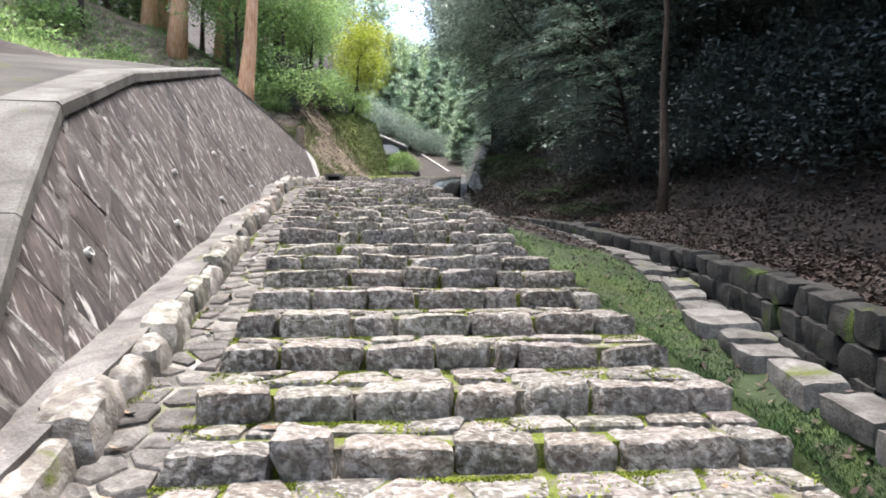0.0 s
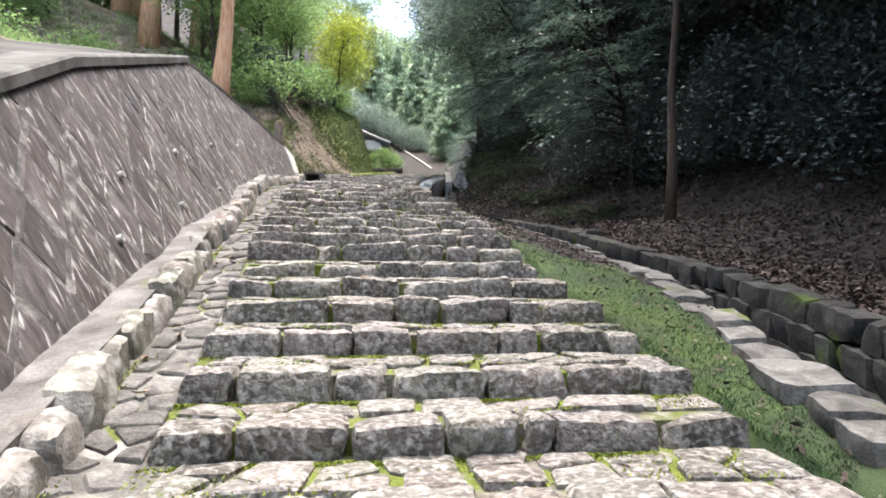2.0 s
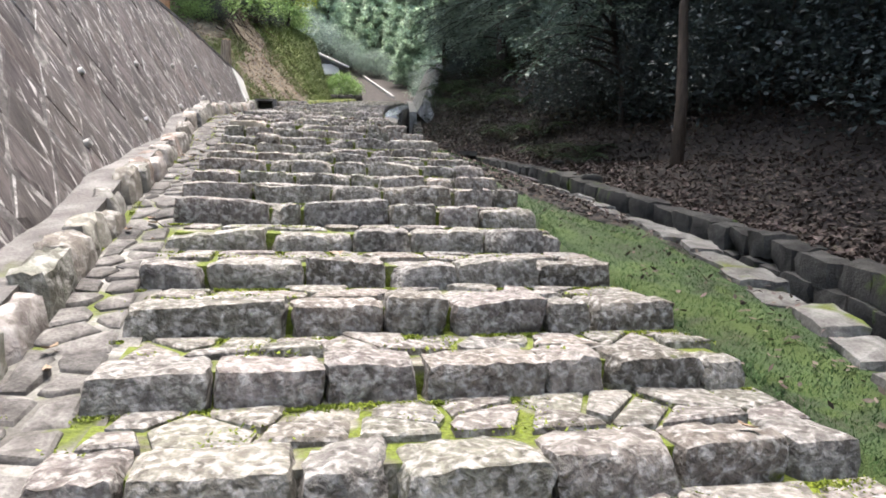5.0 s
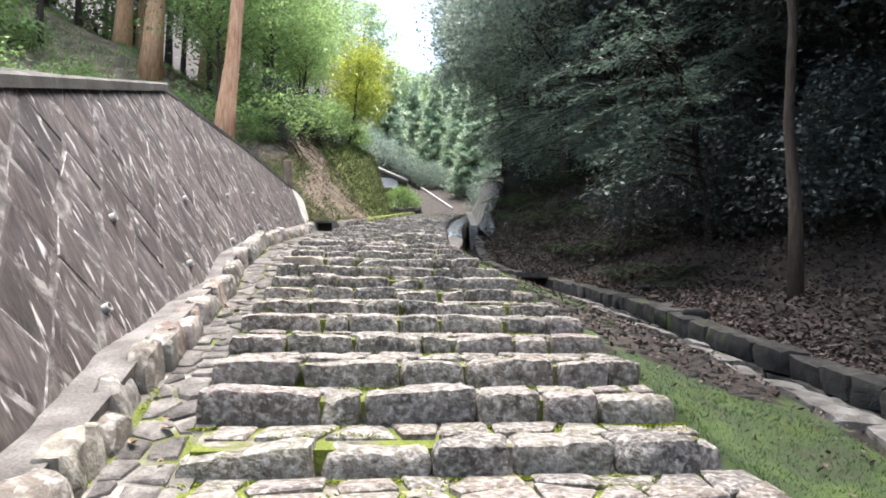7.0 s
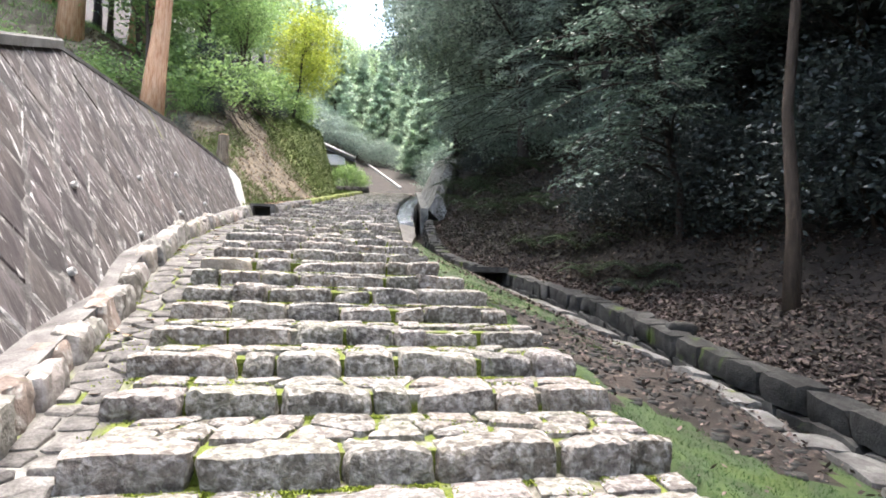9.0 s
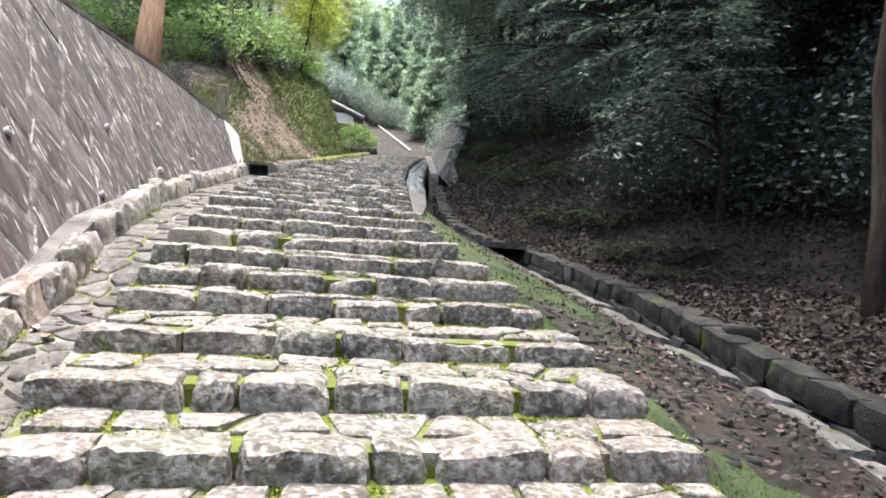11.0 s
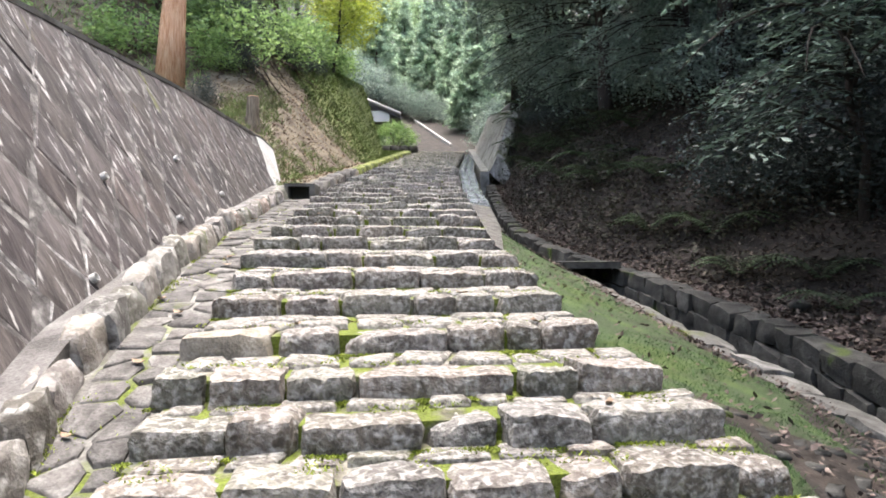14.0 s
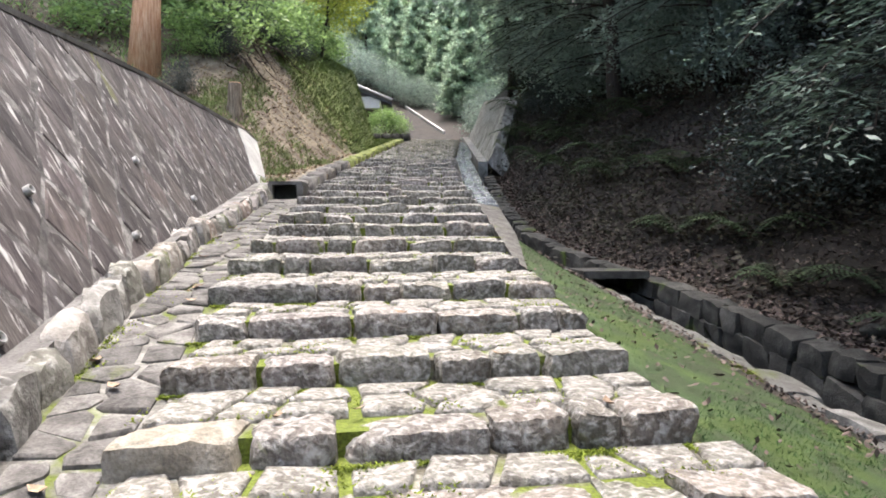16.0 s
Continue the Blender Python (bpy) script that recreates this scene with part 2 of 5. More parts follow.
def rock(w, d, h, r, rough, seg=(6, 3, 3), rng=RNG, chips=0):
    """A hewn block w x d x h with worn edges, centred on its top face's middle. Returns points and quads."""
    u, quads = lattice(seg)
    half = np.array([w, d, h]) / 2
    r = min(r, half.min() * 0.95)
    p = u * half
    inner = np.clip(p, -(half - r), half - r)
    dv = p - inner
    ln = np.linalg.norm(dv, axis=1, keepdims=True)
    p = inner + np.where(ln > 1e-6, dv / np.maximum(ln, 1e-6), 0) * r
    # skewed corners, then a rough surface
    p[:, 0] += rng.normal(0, 0.05) * p[:, 2] + rng.normal(0, 0.06) * p[:, 1]
    p[:, 2] += rng.normal(0, 0.035) * p[:, 0]
    for _ in range(chips):
        cor = half * rng.choice((-1, 1), 3)
        fall = np.exp(-np.sum((p - cor) ** 2, 1) / (2 * (0.5 * half.min() + 0.02) ** 2))
        p -= fall[:, None] * cor * np.array([0.25, 0.3, 0.35]) * rng.uniform(0.2, 0.7) * min(1, 0.16 / half.max())
    for fr, am in ((7, 1.0), (16, 0.6), (35, 0.3)):
        for ax in range(3):
            k = rng.normal(0, fr, 3)
            p[:, ax] += rough * am * np.sin(p @ k + rng.uniform(0, 6.3)) * 0.6
    p += rng.normal(0, rough * 0.55, p.shape)
    p[:, 2] -= half[2]
    return p, quads


def rot_z(p, a):
    c, s = math.cos(a), math.sin(a)
    q = p.copy()
    q[:, 0], q[:, 1] = c * p[:, 0] - s * p[:, 1], s * p[:, 0] + c * p[:, 1]
    return q


class Heap:
    """Joins many small pieces into one mesh."""

    def __init__(self):
        self.v, self.f, self.n = [], [], 0

    def add(self, p, q):
        self.v.append(np.asarray(p))
        self.f += [[i + self.n for i in c] for c in q]
        self.n += len(p)

    def mesh(self, name, material, smooth=True):
        return mesh_of(name, np.vstack(self.v), self.f, material, smooth)


def box_pts(x0, x1, y0, y1, z0, z1):
    v = [(x, y, z) for z in (z0, z1) for x, y in ((x0, y0), (x1, y0), (x1, y1), (x0, y1))]
    return v, [(3, 2, 1, 0), (4, 5, 6, 7), (0, 1, 5, 4), (1, 2, 6, 5), (2, 3, 7, 6), (3, 0, 4, 7)]


def clip(poly, a, b):
    out = []
    for i, p in enumerate(poly):
        q = poly[i - 1]
        sp = (b[0] - a[0]) * (p[1] - a[1]) - (b[1] - a[1]) * (p[0] - a[0])
        sq = (b[0] - a[0]) * (q[1] - a[1]) - (b[1] - a[1]) * (q[0] - a[0])
        if (sp >= 0) != (sq >= 0):
            t = sq / (sq - sp)
            out.append((q[0] + t * (p[0] - q[0]), q[1] + t * (p[1] - q[1])))
        if sp >= 0:
            out.append(p)
    return out


def cells(seeds, bounds, reach=0.9):
    """Irregular flat stones: the area nearest to each seed, inside its own bounding polygon."""
    out = []
    for i, p in enumerate(seeds):
        poly = list(bounds(p))
        for j, q in enumerate(seeds):
            dx, dy = p[0] - q[0], p[1] - q[1]
            if i != j and dx * dx + dy * dy < reach * reach and len(poly) > 2:
                m = ((p[0] + q[0]) / 2, (p[1] + q[1]) / 2)
                poly = clip(poly, m, (m[0] + dy, m[1] - dx))
        if len(poly) > 2:
            out.append(poly)
    return out


def slab_points(poly, gap, thick, place, rng=RNG):
    """A flat stone over a polygon, set back by half the joint, with a worn rim. place gives the world point of (s, u, height)."""
    n = len(poly)
    cx, cy = sum(q[0] for q in poly) / n, sum(q[1] for q in poly) / n
    size = sum(math.hypot(q[0] - cx, q[1] - cy) for q in poly) / n
    k0 = max(0.3, 1 - gap / max(size, 0.02))
    tilt = rng.normal(0, 0.03, 2)
    v = []
    for k, h in ((k0, -thick), (k0, -0.006), (k0 * 0.88, 0.004), (k0 * 0.5, 0.007)):
        for q in poly:
            a, b = (q[0] - cx) * k, (q[1] - cy) * k
            wob = rng.normal(0, 0.0025) if h > -0.05 else 0
            v.append(place(cx + a, cy + b, h + wob + (tilt[0] * a + tilt[1] * b if h > -0.02 else 0)))
    v.append(place(cx, cy, 0.007 + rng.normal(0, 0.004)))
    f = [(r * n + c, r * n + (c + 1) % n, (r + 1) * n + (c + 1) % n, (r + 1) * n + c) for r in range(3) for c in range(n)]
    f += [(3 * n + c, 3 * n + (c + 1) % n, 4 * n) for c in range(n)]
    return [tuple(q) for q in v], f


# plan -------------------------------------------------------------------------
# treads of the lower flight, front edge to front edge, and the height of each step
TREADS = [0.46, 0.64, 0.53, 0.63, 0.55, 0.58, 0.67, 0.50, 0.45, 0.75, 0.52, 0.66, 0.72, 0.36, 0.34, 0.50, 0.70, 0.65, 0.65, 0.95]
STEP_Y, STEP_Z = [], []
_y, _z = 2.89 - 7 * 0.52, 0.86 - 7 * 0.155
for _k in range(-16, 48):
    STEP_Y.append(_y)
    STEP_Z.append(_z)
    _y += 0.52 if _k < -9 else TREADS[_k + 9] if _k < 11 else 0.85
    _z += 0.155 if _k < -9 else 0.165 if _k < 0 else 0.146 if _k < 11 else 0.155
FY, FZ = [-60] + STEP_Y + [STEP_Y[-1] + 8], [STEP_Z[0] - 5] + STEP_Z + [STEP_Z[-1] + 0.4]


def flight(y):
    """Height of the line of step edges."""
    return np.interp(y, FY, FZ)


def x_left(y):
    return np.interp(y, [-6, 2.8, 5, 7.5, 10, 12.5, 14.5, 19.5, 24, 30, 44], [-0.9, -1.17, -1.45, -1.85, -2.25, -2.45, -2.75, -3.0, -2.85, -2.5, -1.65])


def x_right(y):
    return np.interp(y, [-6, 3, 5.4, 7.5, 10, 10.9, 11.8, 13.3, 15, 22, 30, 44], [2.0, 1.6, 1.26, 0.87, 0.65, 0.45, 0.0, -0.15, -0.33, -0.3, 0.0, 1.05])


def x_kerb(y):
    return np.interp(y, [-4, 3.5, 4.8, 6.5, 9, 10.8, 13.1, 15.6, 19.5], [-1.1, -1.6, -1.77, -2.02, -2.38, -2.68, -3.0, -3.3, -3.45])


def x_wall(y):
    return np.interp(y, [4.6, 17], [-2.13, -3.55]) if 4.6 < y < 17 else -2.13 - (y - 4.6) * 1.42 / 12.4


def drain(y):
    """Height of the drain's rims."""
    return np.interp(y, [-20, 0, 4, 6.9, 10.3, 12.4, 17.9, 20, 26, 32.5, 44, 50], [-4, 0.35, 1.17, 1.72, 2.29, 2.72, 3.5, 3.85, 5.0, 6.45, 9.0, 9.6])


def x_rim(y):
    return np.interp(y, [-6, 3.8, 4.9, 6.6, 8.5, 10.3, 11.5, 13.2, 14, 16.4, 18.3, 20, 24, 27, 31, 44], [2.3, 2.02, 2.1, 2.28, 2.36, 2.3, 1.95, 1.70, 1.59, 1.36, 1.0, 0.15, 0.2, 0.36, 0.6, 1.2])


def x_bank(y):
    return np.interp(y, [-6, 4.6, 6.7, 8.6, 9.8, 10.9, 12.1, 14.5, 15.7, 17.3, 18.7, 20.2, 21.6, 24.3, 27.6, 31, 44], [3.0, 2.96, 3.12, 3.03, 2.9, 2.7, 2.5, 2.4, 2.26, 2.0, 1.55, 1.05, 0.78, 0.74, 0.84, 1.0, 1.5])


# wall profile along y: height of its top edge
WTOP_Y, WTOP_Z = [2.6, 3.66, 4.87, 7.08, 12.85, 17.4, 22.1, 22.75], [0.95, 1.87, 2.84, 3.82, 5.84, 6.13, 6.2, 6.08]
BATTER = 0.55
SLOPE = (4.3 - 1.42) / 12.4


def wall_foot_z(y):
    return 1.42 + (y - 4.6) * SLOPE


_dn = math.hypot(1.42, 12.4)
W_N = Vector((-12.4 / _dn, -1.42 / _dn, 0))  # level, into the slope
W_OUT = Vector((-1.42, 12.4, 2.88)).cross(Vector((0, 0, 1)) + BATTER * W_N).normalized()
if W_OUT.x < 0:
    W_OUT = -W_OUT
W_T = Vector((0, 0, 1)).cross(W_OUT).normalized()
if W_T.y < 0:
    W_T = -W_T
W_UP = W_OUT.cross(W_T).normalized()
if W_UP.z < 0:
    W_UP = -W_UP


W_TURN = Matrix((W_OUT, W_T, W_UP)).transposed().to_euler()
M_wall, M_wallfar = [mat(nm, [(0.032, 0.028, 0.0275), (0.056, 0.049, 0.0475), (0.09, 0.081, 0.078)], 9.0, pale=(0.34, 0.33, 0.318), pale_at=0.595, bump=0.6, pale_w=0.1, stretch=(1, 1, 4.5), turn=W_TURN, families=((0.95, 0.93, 0.93), (0.95, 0.88, 0.86), (0.78, 0.77, 0.79), (0.9, 0.85, 0.88), (0.9, 0.88, 0.85)), island=far, moss=(0.12, 0.125, 0.05), moss_at=0.7, moss_scale=4.0) for nm, far in (("wall_stone", False), ("wall_stone_joined", True))]


def hill(x, y):
    """Natural ground away from the paved parts."""
    return 0.5 * math.sin(x * 0.35 + 1) * math.sin(y * 0.27) + 0.15 * math.sin(x * 1.3 + y * 0.8)


def ground(x, y):
    f, r = float(flight(y)), float(drain(y))
    xl, xr, xr2, xb = float(x_left(y)), float(x_right(y)), float(x_rim(y)), float(x_bank(y))
    if y > STEP_Y[-1]:
        # landing and slope beyond the top of the stairs
        top = STEP_Z[-1]
        up = top + min(max(y - 46.5, 0), 17) * 0.31 + max(y - 63.5, 0) * 0.42
        side = max(0, abs(x - 1) - 3.5) * 0.55
        return min(up + side + (hill(x, y) if abs(x) > 4 else 0), 90)
    if x > xr2 - 0.02:
        if x < xb + 0.12:
            return r - 0.55
        d = x - xb
        steep = np.interp(y, [5, 16, 22, 30], [0.16, 0.22, 0.9, 1.0])
        h = r - 0.03 + np.interp(d, [0.12, 0.6, 2.2, 5, 12, 40], [0, 0.04, 0.04 + 1.6 * steep, 0.6 + 3.2 * max(steep, 0.35), 7, 24])
        h += float(np.interp(y, [29.3, 31.5, 44], [0, 1.0, 1.2]) * np.interp(d, [0.75, 1.5, 3, 6], [0, 1.3, 1.2, 0]))
        return h + (0.12 * math.sin(x * 2.1 + y) * min(1, d / 2)) + (hill(x, y) * 0.7 if d > 4 else 0)
    if x > xr + 0.05:
        u = (x - xr) / max(0.1, xr2 - xr)
        return (f - 0.17) * (1 - u) + r * u - 0.02
    if x > xl - 0.1:
        return f - 0.75
    if y < 20.6:
        xk = float(x_kerb(y))
        xw = float(x_wall(y))
        if y < 3.0:
            xw = xk - 0.8
        if x > xw - 0.1:
            return f - 0.5
        ztop = float(np.interp(y, WTOP_Y, WTOP_Z))
        foot = wall_foot_z(y)
        hgt = max(0.05, ztop - foot)
        xt = xw - BATTER * hgt
        if x > xt - 0.9:
            u = np.interp(x, [xt - 0.9, xw - 0.45], [1, 0])
            return (foot - 0.4) * (1 - u) + (ztop - 0.25) * u
        d = xt - 0.9 - x
        return ztop - 0.25 + np.interp(d, [0, 0.6, 2.5, 6, 14, 40], [0, 0.1, 0.5, 2.0, 6.5, 22]) + (hill(x, y) * min(1, d / 4))
    # bank beside the upper flight
    foot = xl - 0.35 - np.interp(y, [20.6, 23, 27, 32, 38, 44], [1.2, 0.9, 0.5, 0.3, 0.7, 1.5])
    d = foot - x
    if d < 0:
        return f + 0.02
    pitch = np.interp(y, [20.6, 24, 30, 40], [0.75, 0.9, 1.35, 1.3])
    far = float(np.interp(y, [31, 37], [0, 1]))  # the bank grows steep towards the top of the stairs
    rim = 1.6 * pitch * (1 + float(np.interp(y, [21, 25, 28.5], [0.2, 0.25, 1.0])))
    lift = 5.85 - (y - 20.6) * 0.45 - max(0, x + 4.75) * 4 if y < 23.5 and x < -4.4 else -50
    return max(lift, f + 0.02 + np.interp(d, [0, 1.6 - 0.7 * far, 3.2, 6, 14, 40], [0, 1.6 * pitch * (1 - far) + 3.0 * far, rim, rim + 0.7, rim + 4, 24]) + hill(x, y) * min(1, d / 3) * 0.6)


def bare_patch(x, y):
    """Worn stretch of the verge where pebbles and dead leaves lie instead of grass."""
    w = 0.25 * math.sin(x * 5.3 + y) + 0.2 * math.sin(y * 2.7 - x * 3.1)
    return 8.8 + w < y < 11.5 + w and x > float(x_right(y)) + 0.1 + 0.1 * math.sin(y * 4.1)


# ground sheet ------------------------------------------------------------------
def ground_sheet():
    near_x = np.concatenate([np.arange(-16, -5, 0.5), np.arange(-5, 5, 0.1), np.arange(5, 16.1, 0.5)])
    near_y = np.concatenate([np.arange(-8, 24, 0.2), np.arange(24, 52, 0.4), np.arange(52, 80, 1.0)])
    xs = np.concatenate([[-700, -300, -120, -60, -40, -30, -24, -20, -18], near_x, [18, 20, 24, 30, 40, 60, 120, 300, 700]])
    ys = np.concatenate([[-700, -300, -100, -50, -30, -20, -14, -10], near_y, [84, 90, 100, 120, 160, 300, 700]])
    verts = [(x, y, ground(x, y)) for y in ys for x in xs]
    n = len(xs)
    faces = [(j * n + i, j * n + i + 1, (j + 1) * n + i + 1, (j + 1) * n + i) for j in range(len(ys) - 1) for i in range(n - 1)]
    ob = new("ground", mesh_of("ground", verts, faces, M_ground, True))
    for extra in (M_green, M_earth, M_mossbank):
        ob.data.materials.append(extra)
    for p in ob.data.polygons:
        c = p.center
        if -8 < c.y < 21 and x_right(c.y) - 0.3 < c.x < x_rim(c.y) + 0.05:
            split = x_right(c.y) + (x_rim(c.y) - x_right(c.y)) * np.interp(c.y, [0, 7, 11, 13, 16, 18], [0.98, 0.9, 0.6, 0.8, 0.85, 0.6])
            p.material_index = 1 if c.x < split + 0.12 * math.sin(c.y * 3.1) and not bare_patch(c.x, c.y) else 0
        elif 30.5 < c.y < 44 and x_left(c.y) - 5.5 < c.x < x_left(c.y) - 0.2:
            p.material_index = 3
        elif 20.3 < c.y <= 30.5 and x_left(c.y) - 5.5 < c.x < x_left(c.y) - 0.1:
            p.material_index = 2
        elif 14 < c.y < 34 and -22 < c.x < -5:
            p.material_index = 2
    return tagged(ob, "leaf-strewn forest ground with a mossy verge beside the steps", "ground", kind="structure")


ground_sheet()


# stairway ------------------------------------------------------------------------
stairs = tagged(new("stone_stairway"), "long flight of old rough-hewn stone steps with mossy joints", "stairs", kind="structure")
SKEW = 0.165  # the right end of each step lies further up than the left


def step_line(k):
    y, z = STEP_Y[k], STEP_Z[k]
    s = SKEW if y < 16 else 0.05
    a, b = Vector((float(x_left(y - s)), y - s, z)), Vector((float(x_right(y + s)), y + s, z))
    return a, b


def stair_core():
    v, f = [], []
    for k in range(len(STEP_Y) - 1):
        a, b = step_line(k)
        c, d = step_line(k + 1)
        sag = Vector((0, 0, -0.03))
        back = Vector((0, 0, -(STEP_Z[k + 1] - STEP_Z[k]) + 0.015))
        off, inset = Vector((0, 0.11, 0)), Vector((0.06, 0, 0))
        i = len(v)
        v += [a + off + inset + Vector((0, 0, -0.4)), b + off - inset + Vector((0, 0, -0.4)), a + off + inset + sag, b + off - inset + sag, c + off + inset + back, d + off - inset + back]
        f += [(i, i + 1, i + 3, i + 2), (i + 2, i + 3, i + 5, i + 4), (i, i + 2, i + 4), (i + 1, i + 5, i + 3)]
    return part("stair_core", mesh_of("stair_core", v, f, M_core), stairs, None, "mossy earth and mortar between the stones")


stair_core()
far_heap, far_pave = Heap(), Heap()
NEAR = 43
for k in range(0, len(STEP_Y) - 1):
    a, b = step_line(k)
    width = (b - a).length
    ang = math.atan2(b.y - a.y, b.x - a.x)
    n = max(5, round(width / 0.42))
    ws = RNG.uniform(0.45, 1.6, n)
    if k == 23:
        ws[0] = 1.15
    ws *= width / ws.sum()
    s = 0.0
    rise = STEP_Z[k + 1] - STEP_Z[k]
    for w in ws:
        mid = a.lerp(b, (s + w / 2) / width)
        s += w
        dep = RNG.uniform(0.26, 0.36)
        top = RNG.normal(0, 0.014)
        p, q = rock(w - RNG.uniform(0.004, 0.024), dep, 0.25, RNG.uniform(0.025, 0.05) if k < 28 else 0.05, 0.008, (9, 5, 5) if k < 28 else (4, 3, 4), chips=3)
        p[:, 1] += dep / 2 + RNG.normal(0, 0.02) + p[:, 2] * RNG.uniform(-0.12, 0.0)
        p = rot_z(p, ang)
        m = Matrix.Translation((mid.x, mid.y, mid.z + top + 0.005))
        if k < NEAR:
            part("stone", mesh_of("stone", p, q, M_tan if k == 23 and s == ws[0] else M_step, True, 38), stairs, m)
        else:
            far_heap.add(p + np.array(m.translation), q)
    # crazy paving of flat stones in the tread behind the front row
    c, d = step_line(k + 1)
    run = c.y - a.y
    if run < 0.34:
        continue
    along = (b - a) / width
    rows = max(1, round((run - 0.24) / 0.2))
    cols = max(6, round(width / (0.3 if k < 30 else 0.42)))
    seeds = [((i + 0.5 + RNG.uniform(-0.4, 0.4)) * width / cols, 0.27 + (r + 0.5 + RNG.uniform(-0.35, 0.35)) * (run - 0.27) / rows) for r in range(rows) for i in range(cols)]
    area = [(0.04, 0.25), (width - 0.04, 0.25), (width - 0.04, run + 0.05), (0.04, run + 0.05)]
    for poly in cells(seeds, lambda p: area):
        lift = RNG.normal(0.006, 0.006)
        v, f = slab_points(poly, RNG.uniform(0.012, 0.038), 0.05, lambda s_, u_, h_: a + along * s_ + Vector((0, u_, h_ + lift + 0.02 * u_)))
        if k < 21:
            part("paving_stone", mesh_of("paving_stone", v, f, M_step, True, 35), stairs)
        else:
            far_pave.add(v, f)
tagged(part("far_stones", far_heap.mesh("far_stones", M_step), stairs), kind="stuff")
tagged(part("far_paving", far_pave.mesh("far_paving", M_step), stairs), kind="stuff")


# cobbled gutter strip between the steps and the kerb --------------------------------
gutter = tagged(new("cobbled_strip"), "sloping strip of flat cobbles in pale mortar beside the steps", "paving", kind="structure")


def ribbon(name, y0, y1, dy, left, right, zl, zr, material, parent, thick=0.25, label=""):
    ys = np.arange(y0, y1 + 1e-6, dy)
    v, f = [], []
    for y in ys:
        v += [(left(y), y, zl(y)), (right(y), y, zr(y)), (right(y), y, zr(y) - thick), (left(y), y, zl(y) - thick)]
    for i in range(len(ys) - 1):
        o = 4 * i
        f += [(o, o + 1, o + 5, o + 4), (o + 1, o + 2, o + 6, o + 5), (o + 3, o, o + 4, o + 7), (o + 2, o + 3, o + 7, o + 6)]
    f += [(3, 2, 1, 0), (4 * len(ys) - 4, 4 * len(ys) - 3, 4 * len(ys) - 2, 4 * len(ys) - 1)]
    return part(name, mesh_of(name, v, f, material), parent, None, label)


def strip_z(y):
    return float(flight(y)) - 0.10


M_cobble = mat("cobble_stone", [(0.045, 0.041, 0.038), (0.085, 0.079, 0.073), (0.13, 0.123, 0.115)], 9, bump=0.6, moss=MOSS, moss_at=0.66, moss_scale=3.0, random_tint=0.35)
M_mortar = mat("pale_mortar", [(0.05, 0.046, 0.04), (0.1, 0.095, 0.085), (0.24, 0.23, 0.21)], 4, moss=MOSS, moss_at=0.52, moss_scale=2.5, bump=0.5, random_tint=0)
ribbon("mortar_bed", -3, 19.6, 0.25, lambda y: float(x_kerb(y)) - 0.1, lambda y: float(x_left(y)) + 0.12, strip_z, strip_z, M_mortar, gutter, 0.5)
_seeds = []
y = 1.0
while y < 19.2:
    x0, x1 = float(x_kerb(y)) + 0.02, float(x_left(y))
    n = max(2, round((x1 - x0) / 0.2))
    _seeds += [(x0 + (i + 0.5 + RNG.uniform(-0.38, 0.38)) * (x1 - x0) / n, y + RNG.uniform(-0.08, 0.08)) for i in range(n)]
    y += 0.19


def strip_bounds(p):
    y0, y1 = p[1] - 0.35, p[1] + 0.35
    return [(float(x_kerb(y0)) + 0.01, y0), (float(x_left(y0)) + 0.03, y0), (float(x_left(y1)) + 0.03, y1), (float(x_kerb(y1)) + 0.01, y1)]


for poly in cells(_seeds, strip_bounds, 0.8):
    lift = RNG.normal(0.014, 0.005)
    v, f = slab_points(poly, RNG.uniform(0.012, 0.035), 0.05, lambda s_, u_, h_: (s_, u_, strip_z(u_) + h_ + lift))
    part("cobble", mesh_of("cobble", v, f, M_cobble, True, 35), gutter)

# kerb of upright boulders ---------------------------------------------------------
kerb = tagged(new("boulder_kerb"), "kerb of rough upright boulders in mortar along the ledge", "kerb", kind="structure")
y = -2.0
while y < 19.4:
    ln = RNG.uniform(0.24, 0.46) if y < 13 else RNG.uniform(0.2, 0.34)
    ym = y + ln / 2
    hgt = RNG.uniform(0.5, 0.62)
    big = max(0.0, min(1.0, (5.0 - y) / 2))
    ln *= 1 + 0.25 * big
    ym = y + ln / 2
    wid = RNG.uniform(0.15, 0.2) + 0.12 * big
    p, q = rock(wid, ln * 1.0, hgt, RNG.uniform(0.035, 0.07), 0.014, (5, 6, 6), chips=4)
    p[:, 2] += p[:, 1] * 0.25
    p[:, 0] -= np.clip(p[:, 2] + 0.2, -0.2, 0.2) * 0.15
    part("boulder", mesh_of("boulder", p, q, M_kerb, True, 34), kerb, Matrix.Translation((float(x_kerb(ym)) - 0.08 + RNG.normal(0, 0.015), ym, float(flight(ym)) + 0.10 + RNG.normal(0, 0.022))) @ pose(0, 0, 0, 0, 0, 7))
    y += ln

ledge = tagged(new("concrete_ledge"), "sloping concrete ledge between the kerb and the wall", "ledge", kind="structure")
ribbon("slab", -3, 20.4, 0.3, lambda y: float(x_wall(y)) - 0.3, lambda y: float(x_kerb(y)) - 0.10, lambda y: float(flight(y)) + 0.045, lambda y: float(flight(y)) + 0.085, M_ledge, ledge, 0.4)

